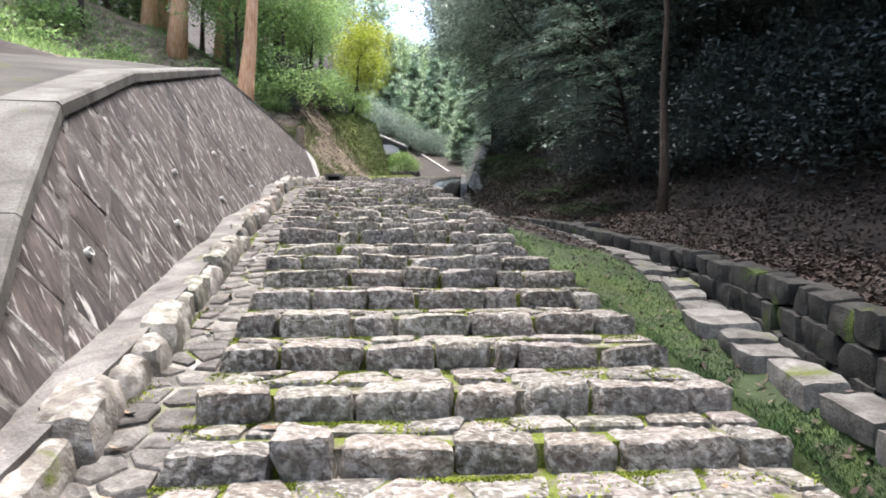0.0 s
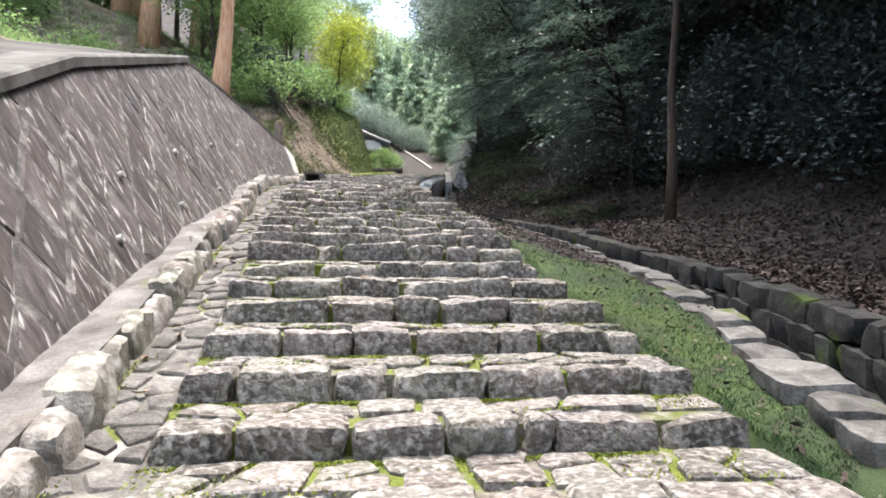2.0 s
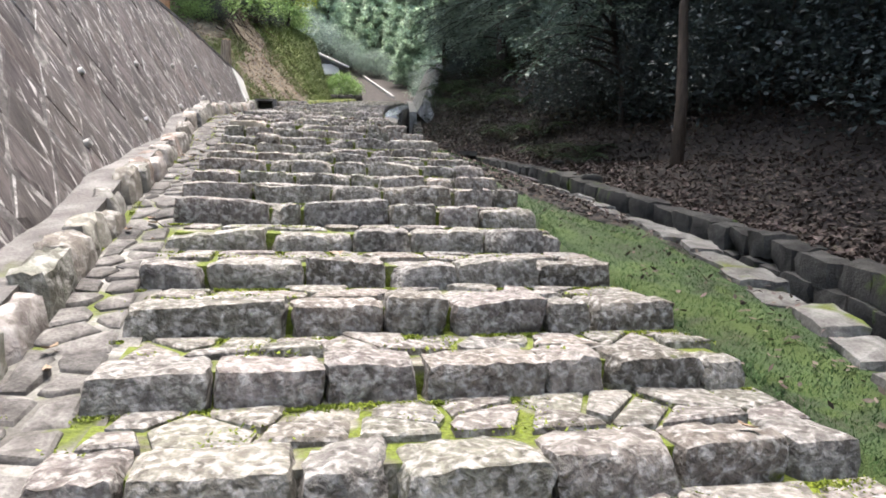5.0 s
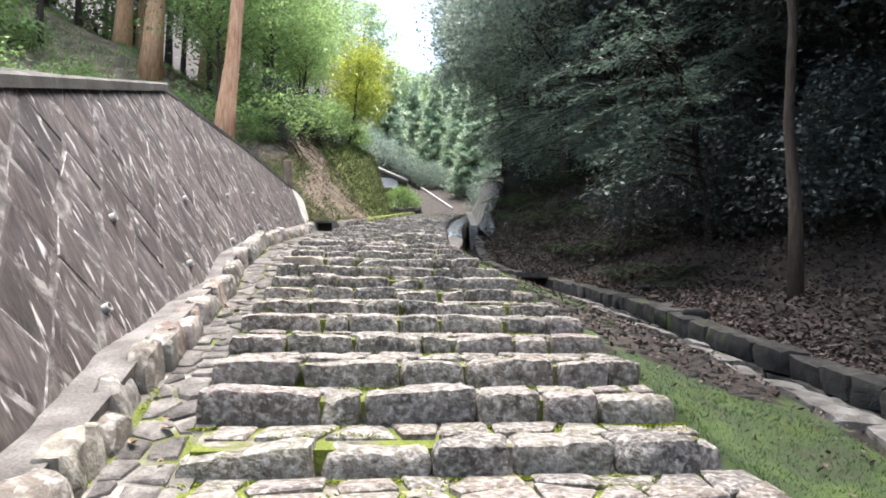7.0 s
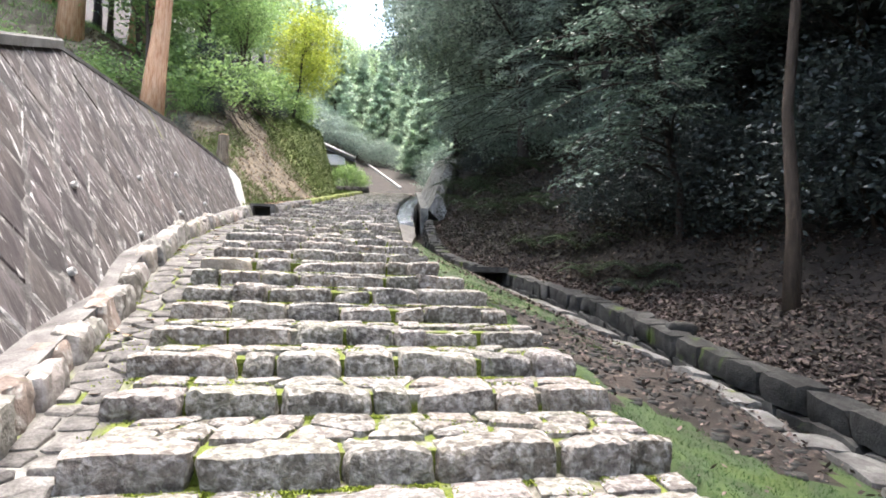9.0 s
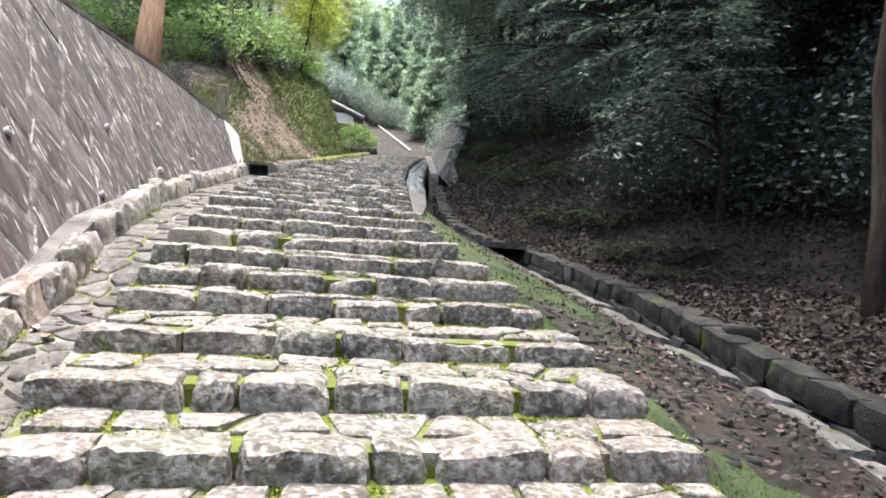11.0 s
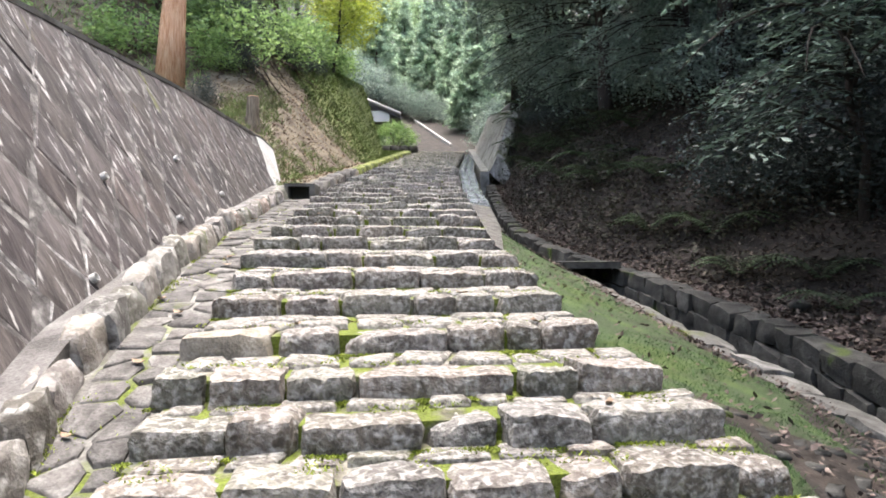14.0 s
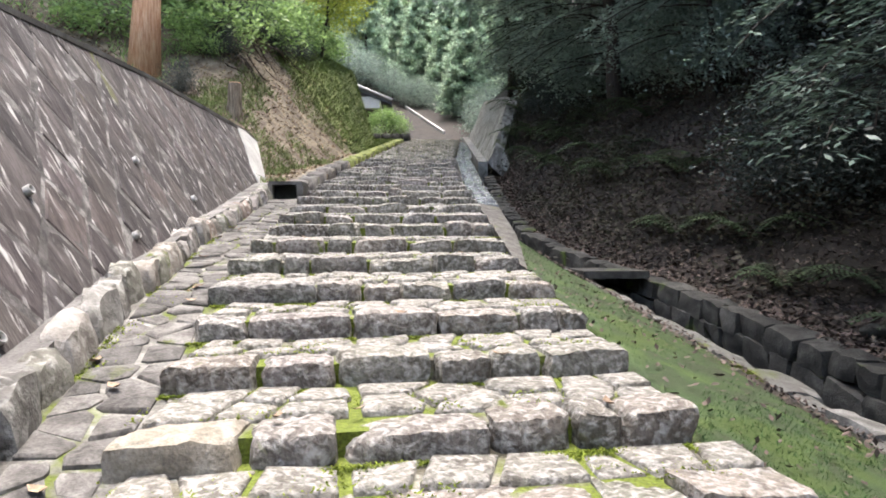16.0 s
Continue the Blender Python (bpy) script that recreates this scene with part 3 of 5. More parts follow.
# retaining wall of diamond-laid stones ------------------------------------------------
wall = tagged(new("retaining_wall"), "battered retaining wall of dark diamond-laid stones with concrete coping", "wall", kind="structure")
W_O = Vector((-2.13, 4.6, 1.42))


def wall_pt(s, v, out=0.0):
    return W_O + W_T * s + W_UP * v + W_OUT * out


def s_v(y, z):
    """Wall coordinates of the point of its face at height z, level with y along the wall."""
    v = (z - 1.42) / W_UP.z
    s = (y - 4.6 - W_UP.y * v) / W_T.y
    return s, v


TOPL = [s_v(y, z) for y, z in zip(WTOP_Y, WTOP_Z)]
_end = s_v(20.8, 4.78)
WALL_POLY = [s_v(2.3, 0.7), _end] + TOPL[::-1]


def wall_body():
    n = len(WALL_POLY)
    v = [wall_pt(s, h) for s, h in WALL_POLY] + [wall_pt(s, h, -0.5) for s, h in WALL_POLY]
    f = [tuple(range(n)), tuple(range(2 * n - 1, n - 1, -1))] + [(i, i + n, (i + 1) % n + n, (i + 1) % n) for i in range(n)]
    return part("mortar", mesh_of("mortar", v, f, M_joint), wall, None, "pale streaked mortar")


wall_body()
SIDE = 0.39
hd = SIDE / math.sqrt(2)
far_wall = Heap()
for j in range(-10, 60):
    for i in range(-12, 64):
        cs, cv = (i + (j % 2) * 0.5) * 2 * hd + RNG.normal(0, 0.012), j * hd * 1.3 + RNG.normal(0, 0.012)
        jit = RNG.normal(0, 0.02, (4, 2))
        poly = [(cs + dx * hd * 0.988 + jit[n][0], cv + dz * hd * 1.3 * 0.988 + jit[n][1]) for n, (dx, dz) in enumerate(((0, -1), (1, 0), (0, 1), (-1, 0)))]
        for e in range(len(WALL_POLY)):
            if len(poly) > 2:
                poly = clip(poly, WALL_POLY[e], WALL_POLY[(e + 1) % len(WALL_POLY)])
        if len(poly) < 3:
            continue
        area = abs(sum(poly[n - 1][0] * p[1] - p[0] * poly[n - 1][1] for n, p in enumerate(poly))) / 2
        if area < 0.008:
            continue
        m0 = (sum(p[0] for p in poly) / len(poly), sum(p[1] for p in poly) / len(poly))
        tl, tv, hh = RNG.normal(0, 0.01), RNG.normal(0, 0.01), RNG.uniform(0.003, 0.009)
        shr = RNG.uniform(0.8, 0.92)
        v = [wall_pt(*p, -0.006) for p in poly]
        for sh, up in ((shr, 0.7), (shr * 0.72, 1.0)):
            for p in poly:
                a_, b_ = (p[0] - m0[0]) * sh, (p[1] - m0[1]) * sh
                v.append(wall_pt(m0[0] + a_, m0[1] + b_, hh * up + tl * a_ + tv * b_ + RNG.normal(0, 0.0035)))
        v.append(wall_pt(*m0, hh + RNG.uniform(-0.004, 0.012)))
        n = len(poly)
        f = [(r * n + c, r * n + (c + 1) % n, (r + 1) * n + (c + 1) % n, (r + 1) * n + c) for r in range(2) for c in range(n)]
        f += [(2 * n + c, 2 * n + (c + 1) % n, 3 * n) for c in range(n)]
        if wall_pt(*m0).y > 12.6:
            far_wall.add([tuple(p) for p in v], f)
            continue
        me = mesh_of("wall_stone", v, f, M_wall)
        me.materials.append(M_bevel)
        # up to two random edge facets get the pale colour
        for _ in range(RNG.integers(0, 3)):
            me.polygons[RNG.integers(0, n)].material_index = 1
        part("wall_stone", me, wall)


tagged(part("far_wall_stones", far_wall.mesh("far_wall_stones", M_wallfar, False), wall), kind="stuff")


def pale_end():
    """Rendered strip of lime-stained concrete down the far end of the wall."""
    lo, hi, top = s_v(20.8, 4.78), s_v(22.75, 6.08), s_v(22.1, 6.2)
    q = [(lo[0] - 0.5, lo[1] - 0.05), lo, hi, top, (top[0] - 0.55, top[1] - 0.02)]
    mid = [(q[0][0] * (1 - t) + q[4][0] * t + 0.14 * math.sin(t * 11) * (1 - t), q[0][1] * (1 - t) + q[4][1] * t) for t in np.linspace(1, 0, 9)]
    poly = q[1:4] + mid
    n = len(poly)
    v = [wall_pt(a, b, 0.024) for a, b in poly] + [wall_pt(a, b, -0.02) for a, b in poly]
    f = [tuple(range(n)), tuple(range(2 * n - 1, n - 1, -1))] + [(i, i + n, (i + 1) % n + n, (i + 1) % n) for i in range(n)]
    return part("end_strip", mesh_of("end_strip", v, f, M_pale), wall, None, "pale lime-stained concrete end")


pale_end()


def coping():
    tops = [s_v(y, z) for y, z in zip(WTOP_Y, WTOP_Z)]
    for (s0, v0), (s1, v1) in zip(tops[:-1], tops[1:]):
        ln = math.hypot(s1 - s0, v1 - v0)
        n = max(1, round(ln / 1.9))
        for i in range(n):
            a = wall_pt(s0 + (s1 - s0) * i / n, v0 + (v1 - v0) * i / n)
            b = wall_pt(s0 + (s1 - s0) * (i + 1) / n, v0 + (v1 - v0) * (i + 1) / n)
            ax = (b - a).normalized()
            a, b = a + ax * 0.004, b - ax * 0.004
            side = Vector((W_N.x, W_N.y, 0))
            upv = ax.cross(-side).normalized()
            if upv.z < 0:
                upv = -upv
            v = []
            hi, lo = (0.085, 0.07) if a.y < 12.5 else (0.03, 0.035)
            for e in (a, b):
                v += [e - side * lo - upv * 0.03, e + side * 0.42 - upv * 0.03, e + side * 0.42 + upv * hi, e - side * (lo - 0.025) + upv * hi, e - side * lo + upv * hi * 0.7]
            f = [(0, 1, 2, 3, 4), (9, 8, 7, 6, 5)] + [(c, 5 + c, 5 + (c + 1) % 5, (c + 1) % 5) for c in range(5)]
            part("coping_block", mesh_of("coping_block", v, f, M_conc), wall, None, "mossy concrete coping")


coping()
for yp, hp in ((4.3, 0.4), (6.2, 0.35), (6.9, 0.8), (8.2, 0.4), (9.0, 0.95), (10.3, 0.4), (11.2, 1.0), (12.4, 0.4), (13.4, 0.95), (14.6, 0.4), (16.6, 0.35), (15.5, 0.9)):
    s, v = s_v(yp, wall_foot_z(yp) + hp)
    v_, f_, nseg = [], [], 12
    for rad, o in ((0.034, 0.0), (0.034, 0.045), (0.026, 0.045), (0.026, 0.02)):
        for c in range(nseg):
            t = 2 * math.pi * c / nseg
            v_.append(wall_pt(s + rad * math.cos(t), v + rad * math.sin(t), o))
    for ring in range(3):
        f_ += [(ring * nseg + c, ring * nseg + (c + 1) % nseg, (ring + 1) * nseg + (c + 1) % nseg, (ring + 1) * nseg + c) for c in range(nseg)]
    f_.append(tuple(3 * nseg + c for c in range(nseg)))
    me = mesh_of("weep_pipe", v_, f_, M_pale, True)
    # inner disc coloured dark for the shade inside the pipe
    me.materials.append(M_dark)
    me.polygons[len(f_) - 1].material_index = 1
    part("weep_pipe", me, wall, None, "pale round drain pipe end")

# concrete apron behind the coping
apron = tagged(new("concrete_apron"), "weathered concrete apron on top of the retaining wall", "apron", kind="structure")


def apron_mesh():
    v, f = [], []
    ys = [2.2, 3.66, 4.87, 7.08, 9, 11, 12.85, 15, 17.4]
    for y in ys:
        z = float(np.interp(y, WTOP_Y, WTOP_Z))
        s, h = s_v(y, z)
        e = wall_pt(s, h)
        back = np.interp(y, [2.2, 7, 12.85, 17.4], [4.5, 3.6, 1.6, 0.8])
        v += [(e.x - 0.35, e.y, e.z + 0.05), (e.x - 0.35 - back, e.y + 0.05, e.z + 0.1 + back * 0.10), (e.x - 0.35 - back, e.y, e.z - 0.6), (e.x - 0.35, e.y, e.z - 0.6)]
    for i in range(len(ys) - 1):
        o = 4 * i
        f += [(o, o + 4, o + 5, o + 1), (o + 1, o + 5, o + 6, o + 2), (o + 3, o + 7, o + 4, o)]
    f += [(0, 1, 2, 3), (len(v) - 1, len(v) - 2, len(v) - 3, len(v) - 4)]
    return mesh_of("slab", v, f, M_apron)


part("slab", apron_mesh(), apron)

# drain with stone sides ----------------------------------------------------------------
drn = tagged(new("stone_drain"), "deep stone-lined roadside drain with mossy blocks", "drain", kind="structure")
y = -2.0
while y < 18.6:
    ln = RNG.uniform(0.3, 0.6)
    ym = y + ln / 2
    p, q = rock(RNG.uniform(0.2, 0.42), ln * RNG.uniform(0.78, 0.98), 0.14, 0.018, 0.009, (4, 4, 2), chips=4)
    fall = (float(flight(ym)) - 0.17 - float(drain(ym))) / max(0.3, float(x_rim(ym) - x_right(ym)))
    p[:, 2] += p[:, 1] * 0.19 - p[:, 0] * min(0.25, max(0.0, 0.6 * fall))
    yaw = math.degrees(math.atan2(-(x_rim(ym + 0.3) - x_rim(ym - 0.3)), 0.6))
    part("edge_stone", mesh_of("edge_stone", p, q, M_edge, True, 34), drn, Matrix.Translation((float(x_rim(ym)) - 0.1 + RNG.normal(0, 0.045), ym, float(drain(ym)) + RNG.normal(0.03, 0.012) + 0.1 * min(0.3, max(0.0, fall)))) @ pose(0, 0, 0, 0, 0, yaw))
    y += ln
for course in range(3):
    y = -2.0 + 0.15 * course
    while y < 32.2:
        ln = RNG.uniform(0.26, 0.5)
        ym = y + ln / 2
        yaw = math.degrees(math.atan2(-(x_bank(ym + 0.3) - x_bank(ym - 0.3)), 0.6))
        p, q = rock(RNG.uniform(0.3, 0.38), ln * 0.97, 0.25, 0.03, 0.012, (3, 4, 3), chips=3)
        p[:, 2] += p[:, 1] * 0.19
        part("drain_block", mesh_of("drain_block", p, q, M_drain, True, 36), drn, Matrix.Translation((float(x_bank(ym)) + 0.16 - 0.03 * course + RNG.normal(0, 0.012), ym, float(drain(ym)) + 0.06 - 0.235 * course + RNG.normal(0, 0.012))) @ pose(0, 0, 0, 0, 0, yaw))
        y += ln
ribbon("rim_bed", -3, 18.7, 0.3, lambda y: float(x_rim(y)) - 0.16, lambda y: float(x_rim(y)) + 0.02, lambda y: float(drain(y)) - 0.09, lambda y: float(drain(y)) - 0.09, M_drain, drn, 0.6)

# culvert lid across the drain
culvert = tagged(new("culvert_lid"), "grey concrete slab bridging the drain", "culvert")
_cx0, _cx1, _cz = float(x_rim(18.0)) - 0.1, float(x_bank(18.0)) + 0.05, float(drain(18.0)) + 0.06
# second box is a dark block imitating the shade under the slab
for nm, (y0, y1, z0, z1) in (("slab", (17.75, 18.75, 0.0, 0.1)), ("headwall", (18.7, 18.9, -0.5, -0.004))):
    v, f = box_pts(_cx0, _cx1, y0, y1, _cz + z0, _cz + z1)
    part(nm, mesh_of(nm, v, f, M_drain if nm == "slab" else M_dark), culvert)

# concrete water channel beside the upper flight
chan = tagged(new("water_channel"), "shallow concrete channel with running water beside the upper steps", "channel", kind="structure")


def x_ch(y):
    return float(x_right(y)) + 0.02


def x_ch2(y):
    return x_ch(y) + float(np.interp(y, [15.2, 17, 20, 27, 33, 44], [0.1, 0.26, 0.36, 0.45, 0.52, 0.4]))


def z_ch(y):
    return float(flight(y)) - 0.15


def x_rimbeam(y):
    return float(np.interp(y, [31, 45], [0.82, 1.27]))


def z_rimbeam(y):
    return float(flight(y)) + float(np.interp(y, [31, 45], [-0.28, 0.1]))


M_beam = mat("stained_beam", [(0.1, 0.097, 0.09), (0.2, 0.195, 0.18), (0.3, 0.292, 0.275)], 3.0, bump=0.4, random_tint=0, moss=MOSS, moss_at=0.66)
ribbon("channel_floor", 19.4, 44.6, 0.4, x_ch, x_ch2, z_ch, lambda y: z_ch(y) - 0.03, M_water, chan, 1.1, "wet pale channel floor")
ribbon("lower_edge", 15.2, 19.4, 0.3, x_ch, x_ch2, z_ch, lambda y: z_ch(y) - 0.06, M_cobble, chan, 0.9, "mossy stone edge")
ribbon("outer_wall", 31, 45, 0.5, x_rimbeam, lambda y: x_rimbeam(y) + 0.3, z_rimbeam, z_rimbeam, M_beam, chan, 1.1, "pale concrete beam")
y = 19.6
while y < 44:
    ln = RNG.uniform(0.2, 0.45)
    for u in (0.28, 0.72):
        p, q = rock(RNG.uniform(0.1, 0.2), ln * 0.85, 0.08, 0.02, 0.008, (2, 3, 2), chips=2)
        p[:, 2] += p[:, 1] * 0.18
        xx = x_ch(y) * (1 - u) + x_ch2(y) * u
        part("stone", mesh_of("stone", p, q, M_water, True, 36), chan, Matrix.Translation((xx, y + ln / 2, z_ch(y + ln / 2) + 0.02)) @ pose(0, 0, 0, 0, 0, RNG.normal(0, 12)))
    y += ln

# sloping revetment beside the channel --------------------------------------------------
revet = tagged(new("concrete_revetment"), "leaning grey concrete revetment streaked with stains", "wall", kind="structure")
M_revet = mat("stained_revetment", [(0.1, 0.093, 0.085), (0.22, 0.208, 0.195), (0.38, 0.365, 0.35)], 5.0, bump=0.8, random_tint=0, moss=(0.07, 0.085, 0.02), moss_at=0.62, moss_scale=1.2, stretch=(1, 1, 0.3))


def revet_mesh():
    """Rough leaning face, its top and near end uneven."""
    v, f = [], []
    ys = np.arange(31.1, 44.5, 0.35)
    rows = 8
    for y in ys:
        x, z = x_rimbeam(y) + 0.31, z_rimbeam(y) - 0.05
        h = float(np.interp(y, [31.1, 31.8, 33, 34.5, 44.4], [0.45, 1.2, 2.05, 2.2, 1.95])) + 0.1 * noise.noise((0, y * 0.9, 0))
        for r in range(rows):
            t = r / (rows - 1)
            v.append((x + 0.42 * h * t + 0.05 * noise.noise((y * 1.4, t * h * 1.6, 3)), y, z + h * t))
        v += [(x + 0.42 * h + 0.35, y, z + h - 0.05), (x + 1.25, y, z - 1.2)]
    m = rows + 2
    for i in range(len(ys) - 1):
        o = m * i
        f += [(o + c, o + c + 1, o + c + 1 + m, o + c + m) for c in range(m - 1)]
    f += [tuple(range(m))[::-1], tuple(len(v) - m + c for c in range(m))]
    return mesh_of("face", v, f, M_revet, True, 40)


part("face", revet_mesh(), revet)

# mossy kerb on the other side of the upper flight
mkerb = tagged(new("mossy_kerb"), "low stone kerb thick with bright moss beside the upper steps", "kerb", kind="structure")
M_brightmoss = mat("bright_moss", [(0.06, 0.068, 0.025), (0.11, 0.13, 0.03), (0.19, 0.21, 0.06)], 5.0, bump=0.7, random_tint=0.1, fine=150)
y = 20.2
while y < 43:
    ln = RNG.uniform(0.5, 0.9)
    p, q = rock(0.34, ln * 0.97, 0.4, 0.05, 0.02, (3, 3, 2))
    p[:, 2] += p[:, 1] * 0.185
    part("kerb_stone", mesh_of("kerb_stone", p, q, M_brightmoss if y > 26 else M_cobble, True), mkerb, Matrix.Translation((float(x_left(y)) - 0.26 + RNG.normal(0, 0.02), y + ln / 2, float(flight(y + ln / 2)) + 0.08)))
    y += ln

# drain inlet at the end of the retaining wall
inlet = tagged(new("drain_inlet"), "square concrete drain inlet with a dark opening", "drain")
_iz = float(flight(19.5))
# last box is a dark filler for the shade in the inlet's mouth
for nm, bx, m_ in (("lid", (-3.5, -2.98, 19.5, 20.0, _iz + 0.13, _iz + 0.18), M_conc), ("jamb", (-3.5, -3.43, 19.4, 19.98, _iz - 0.2, _iz + 0.128), M_conc), ("jamb", (-3.05, -2.95, 19.4, 19.98, _iz - 0.2, _iz + 0.128), M_conc), ("pit", (-3.426, -3.055, 19.75, 19.95, _iz - 0.2, _iz + 0.125), M_dark)):
    v, f = box_pts(*bx)
    part(nm, mesh_of(nm, v, f, m_), inlet)

# plants ----------------------------------------------------------------------------------
VR = np.random.default_rng(11)


def leaf_quads(centers, spread, per, size, up=0.5, droop=0.15, aspect=0.45, rng=VR):
    """Corners of many small lozenge leaves, in bunches round the given centres."""
    c = np.repeat(np.asarray(centers, float), per, axis=0)
    n = len(c)
    pos = c + rng.normal(0, 1, (n, 3)) * np.asarray(spread)
    d = rng.normal(0, 1, (n, 3))
    d[:, 2] = d[:, 2] * 0.45 - droop
    d /= np.linalg.norm(d, axis=1, keepdims=True)
    nr = rng.normal(0, 0.6, (n, 3))
    nr[:, 2] += up
    s = np.cross(nr, d)
    s /= np.maximum(np.linalg.norm(s, axis=1, keepdims=True), 1e-6)
    l = size * rng.uniform(0.6, 1.3, (n, 1))
    q = np.stack([pos - d * l / 2, pos + s * l * aspect / 2, pos + d * l / 2, pos - s * l * aspect / 2], axis=1)
    return q.reshape(-1, 3), n


def tube(path, radii, seg=8):
    v, f = [], []
    for i, (p, r) in enumerate(zip(path, radii)):
        p = Vector(p)
        t = (Vector(path[min(i + 1, len(path) - 1)]) - Vector(path[max(i - 1, 0)])).normalized()
        a = t.orthogonal().normalized()
        b = t.cross(a)
        for c in range(seg):
            w = 2 * math.pi * c / seg
            v.append(p + (a * math.cos(w) + b * math.sin(w)) * r)
    for i in range(len(path) - 1):
        f += [(i * seg + c, i * seg + (c + 1) % seg, (i + 1) * seg + (c + 1) % seg, (i + 1) * seg + c) for c in range(seg)]
    f.append(tuple(range(seg))[::-1])
    f.append(tuple((len(path) - 1) * seg + c for c in range(seg)))
    return v, f


def trunk_mesh(h, r, lean=(0, 0), bark=M_bark, seg=9, sink=0.4, wob=0.05):
    """A tapered, flared trunk."""
    n = 9
    path = [(lean[0] * (i / n) ** 1.3 + VR.normal(0, wob), lean[1] * (i / n) ** 1.3 + VR.normal(0, wob), -sink + (h + sink) * i / n) for i in range(n + 1)]
    rad = [r * (1.35 if i == 0 else 1.1 if i == 1 else 1 - 0.75 * i / n) for i in range(n + 1)]
    return mesh_of("trunk", *tube(path, rad, seg), bark, True)


def add_limbs(ob, h, lean, bark, limbs):
    for z0, dx, dy, dz, lr in limbs:
        u = z0 / h
        s = Vector((lean[0] * u ** 1.3, lean[1] * u ** 1.3, z0))
        pts = [s + Vector((dx * t, dy * t, dz * t - 0.15 * t * (1 - t))) for t in (0, 0.3, 0.6, 1)]
        part("limb", mesh_of("limb", *tube(pts, [lr, lr * 0.75, lr * 0.5, lr * 0.2], 6), bark, True), ob)


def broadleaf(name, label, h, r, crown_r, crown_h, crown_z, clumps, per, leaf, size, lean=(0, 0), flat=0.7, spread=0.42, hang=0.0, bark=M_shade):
    """A broad-leaved tree: trunk with limbs, and a crown of leaf bunches with gaps."""
    ob = tagged(new(name), label, "tree")
    cen = []
    while len(cen) < clumps:
        p = VR.uniform(-1, 1, 3)
        d = np.linalg.norm(p)
        if d > 1 or d < 0.35:
            continue
        cen.append((lean[0] + p[0] * crown_r * (1 + 0.3 * VR.normal()), lean[1] + p[1] * crown_r * (1 + 0.3 * VR.normal()), crown_z + p[2] * crown_h - hang * (p[0] ** 2 + p[1] ** 2)))
    limbs = []
    for c in cen[:: max(1, clumps // 8)]:
        z0 = min(h * 0.95, max(0.3 * h, c[2] - 1.5))
        u = (z0 / h) ** 1.3
        limbs.append((z0, c[0] - lean[0] * u, c[1] - lean[1] * u, c[2] - z0, r * 0.35))
    part("trunk", trunk_mesh(h, r, lean, bark), ob)
    add_limbs(ob, h, lean, bark, limbs)
    q, n = leaf_quads(cen, (spread, spread, spread * flat), per, size)
    part("crown", quads_mesh("crown", q, n, leaf), ob)
    return ob


def conifer(name, label, h, r, base_r, leaf, tiers=22, per=1100, size=0.42, bare=0.15):
    """A conifer: straight trunk and drooping tiers of sprays."""
    ob = tagged(new(name), label, "tree")
    part("trunk", trunk_mesh(h, r, (0, 0), M_bark, wob=0.02), ob)
    cen = []
    for i in range(tiers):
        u = i / (tiers - 1)
        z = h * (bare + (1 - bare) * u)
        rr = base_r * (1 - u) ** 0.8 + 0.15
        for k in range(max(4, int(13 * (1 - u)) + 3)):
            a = VR.uniform(0, 6.28)
            for t in (0.45, 0.75, 1.0):
                q = rr * t * VR.uniform(0.8, 1.15)
                cen.append((q * math.cos(a), q * math.sin(a), z - 0.35 * q))
    q, n = leaf_quads(cen, (0.22, 0.22, 0.13), max(6, per * tiers // len(cen)), size, up=0.7, droop=0.5, aspect=0.3)
    part("crown", quads_mesh("crown", q, n, leaf), ob)
    return ob


def shrub(name, label, w, h, clumps, per, leaf, size, cat="shrub", dome=False):
    ob = tagged(new(name), label, cat)
    cen = []
    while len(cen) < clumps:
        p = VR.uniform(-1, 1, 3)
        p[2] = abs(p[2])
        d = np.linalg.norm(p)
        if d > 1 or (dome and d < 0.75) or d < 0.3:
            continue
        cen.append((p[0] * w, p[1] * w, 0.15 + p[2] * h))
    for c in cen[:: max(1, clumps // 5)]:
        part("stem", mesh_of("stem", *tube([(0, 0, -0.2), (c[0] * 0.4, c[1] * 0.4, c[2] * 0.5), c], [0.03, 0.022, 0.008], 5), M_bark, True), ob)
    sp = 0.16 if dome else 0.28
    q, n = leaf_quads(cen, (sp, sp, sp * 0.8), per, size)
    part("crown", quads_mesh("crown", q, n, leaf), ob)
    return ob


def settle(ob, x, y, turn=0.0, scale=1.0, dz=0.0, copy=True):
    m = Matrix.Translation((x, y, ground(x, y) + dz)) @ pose(0, 0, 0, 0, 0, turn)
    if copy:
        c = copy_thing(ob, m)
    else:
        ob.matrix_basis = m
        c = ob
    c.scale = (scale, scale, scale)
    return c


# dark evergreen wood on the drain side
ever = [broadleaf("evergreen_tree", "tall dark evergreen tree with glossy leaves on the shaded bank", 11, 0.17, 3.4, 3.6, 8.2, 190, 85, L_dark, 0.19, lean=(-0.8, 0.3)),
        broadleaf("evergreen_tree", "tall dark evergreen tree with glossy leaves on the shaded bank", 9, 0.13, 3.0, 3.2, 6.4, 170, 85, L_dark, 0.17, lean=(-1.2, -0.2), hang=0.8),
        broadleaf("evergreen_tree", "tall dark evergreen tree with glossy leaves on the shaded bank", 13, 0.2, 3.8, 4.2, 9.6, 210, 80, L_dark, 0.2, lean=(0.4, -0.4))]
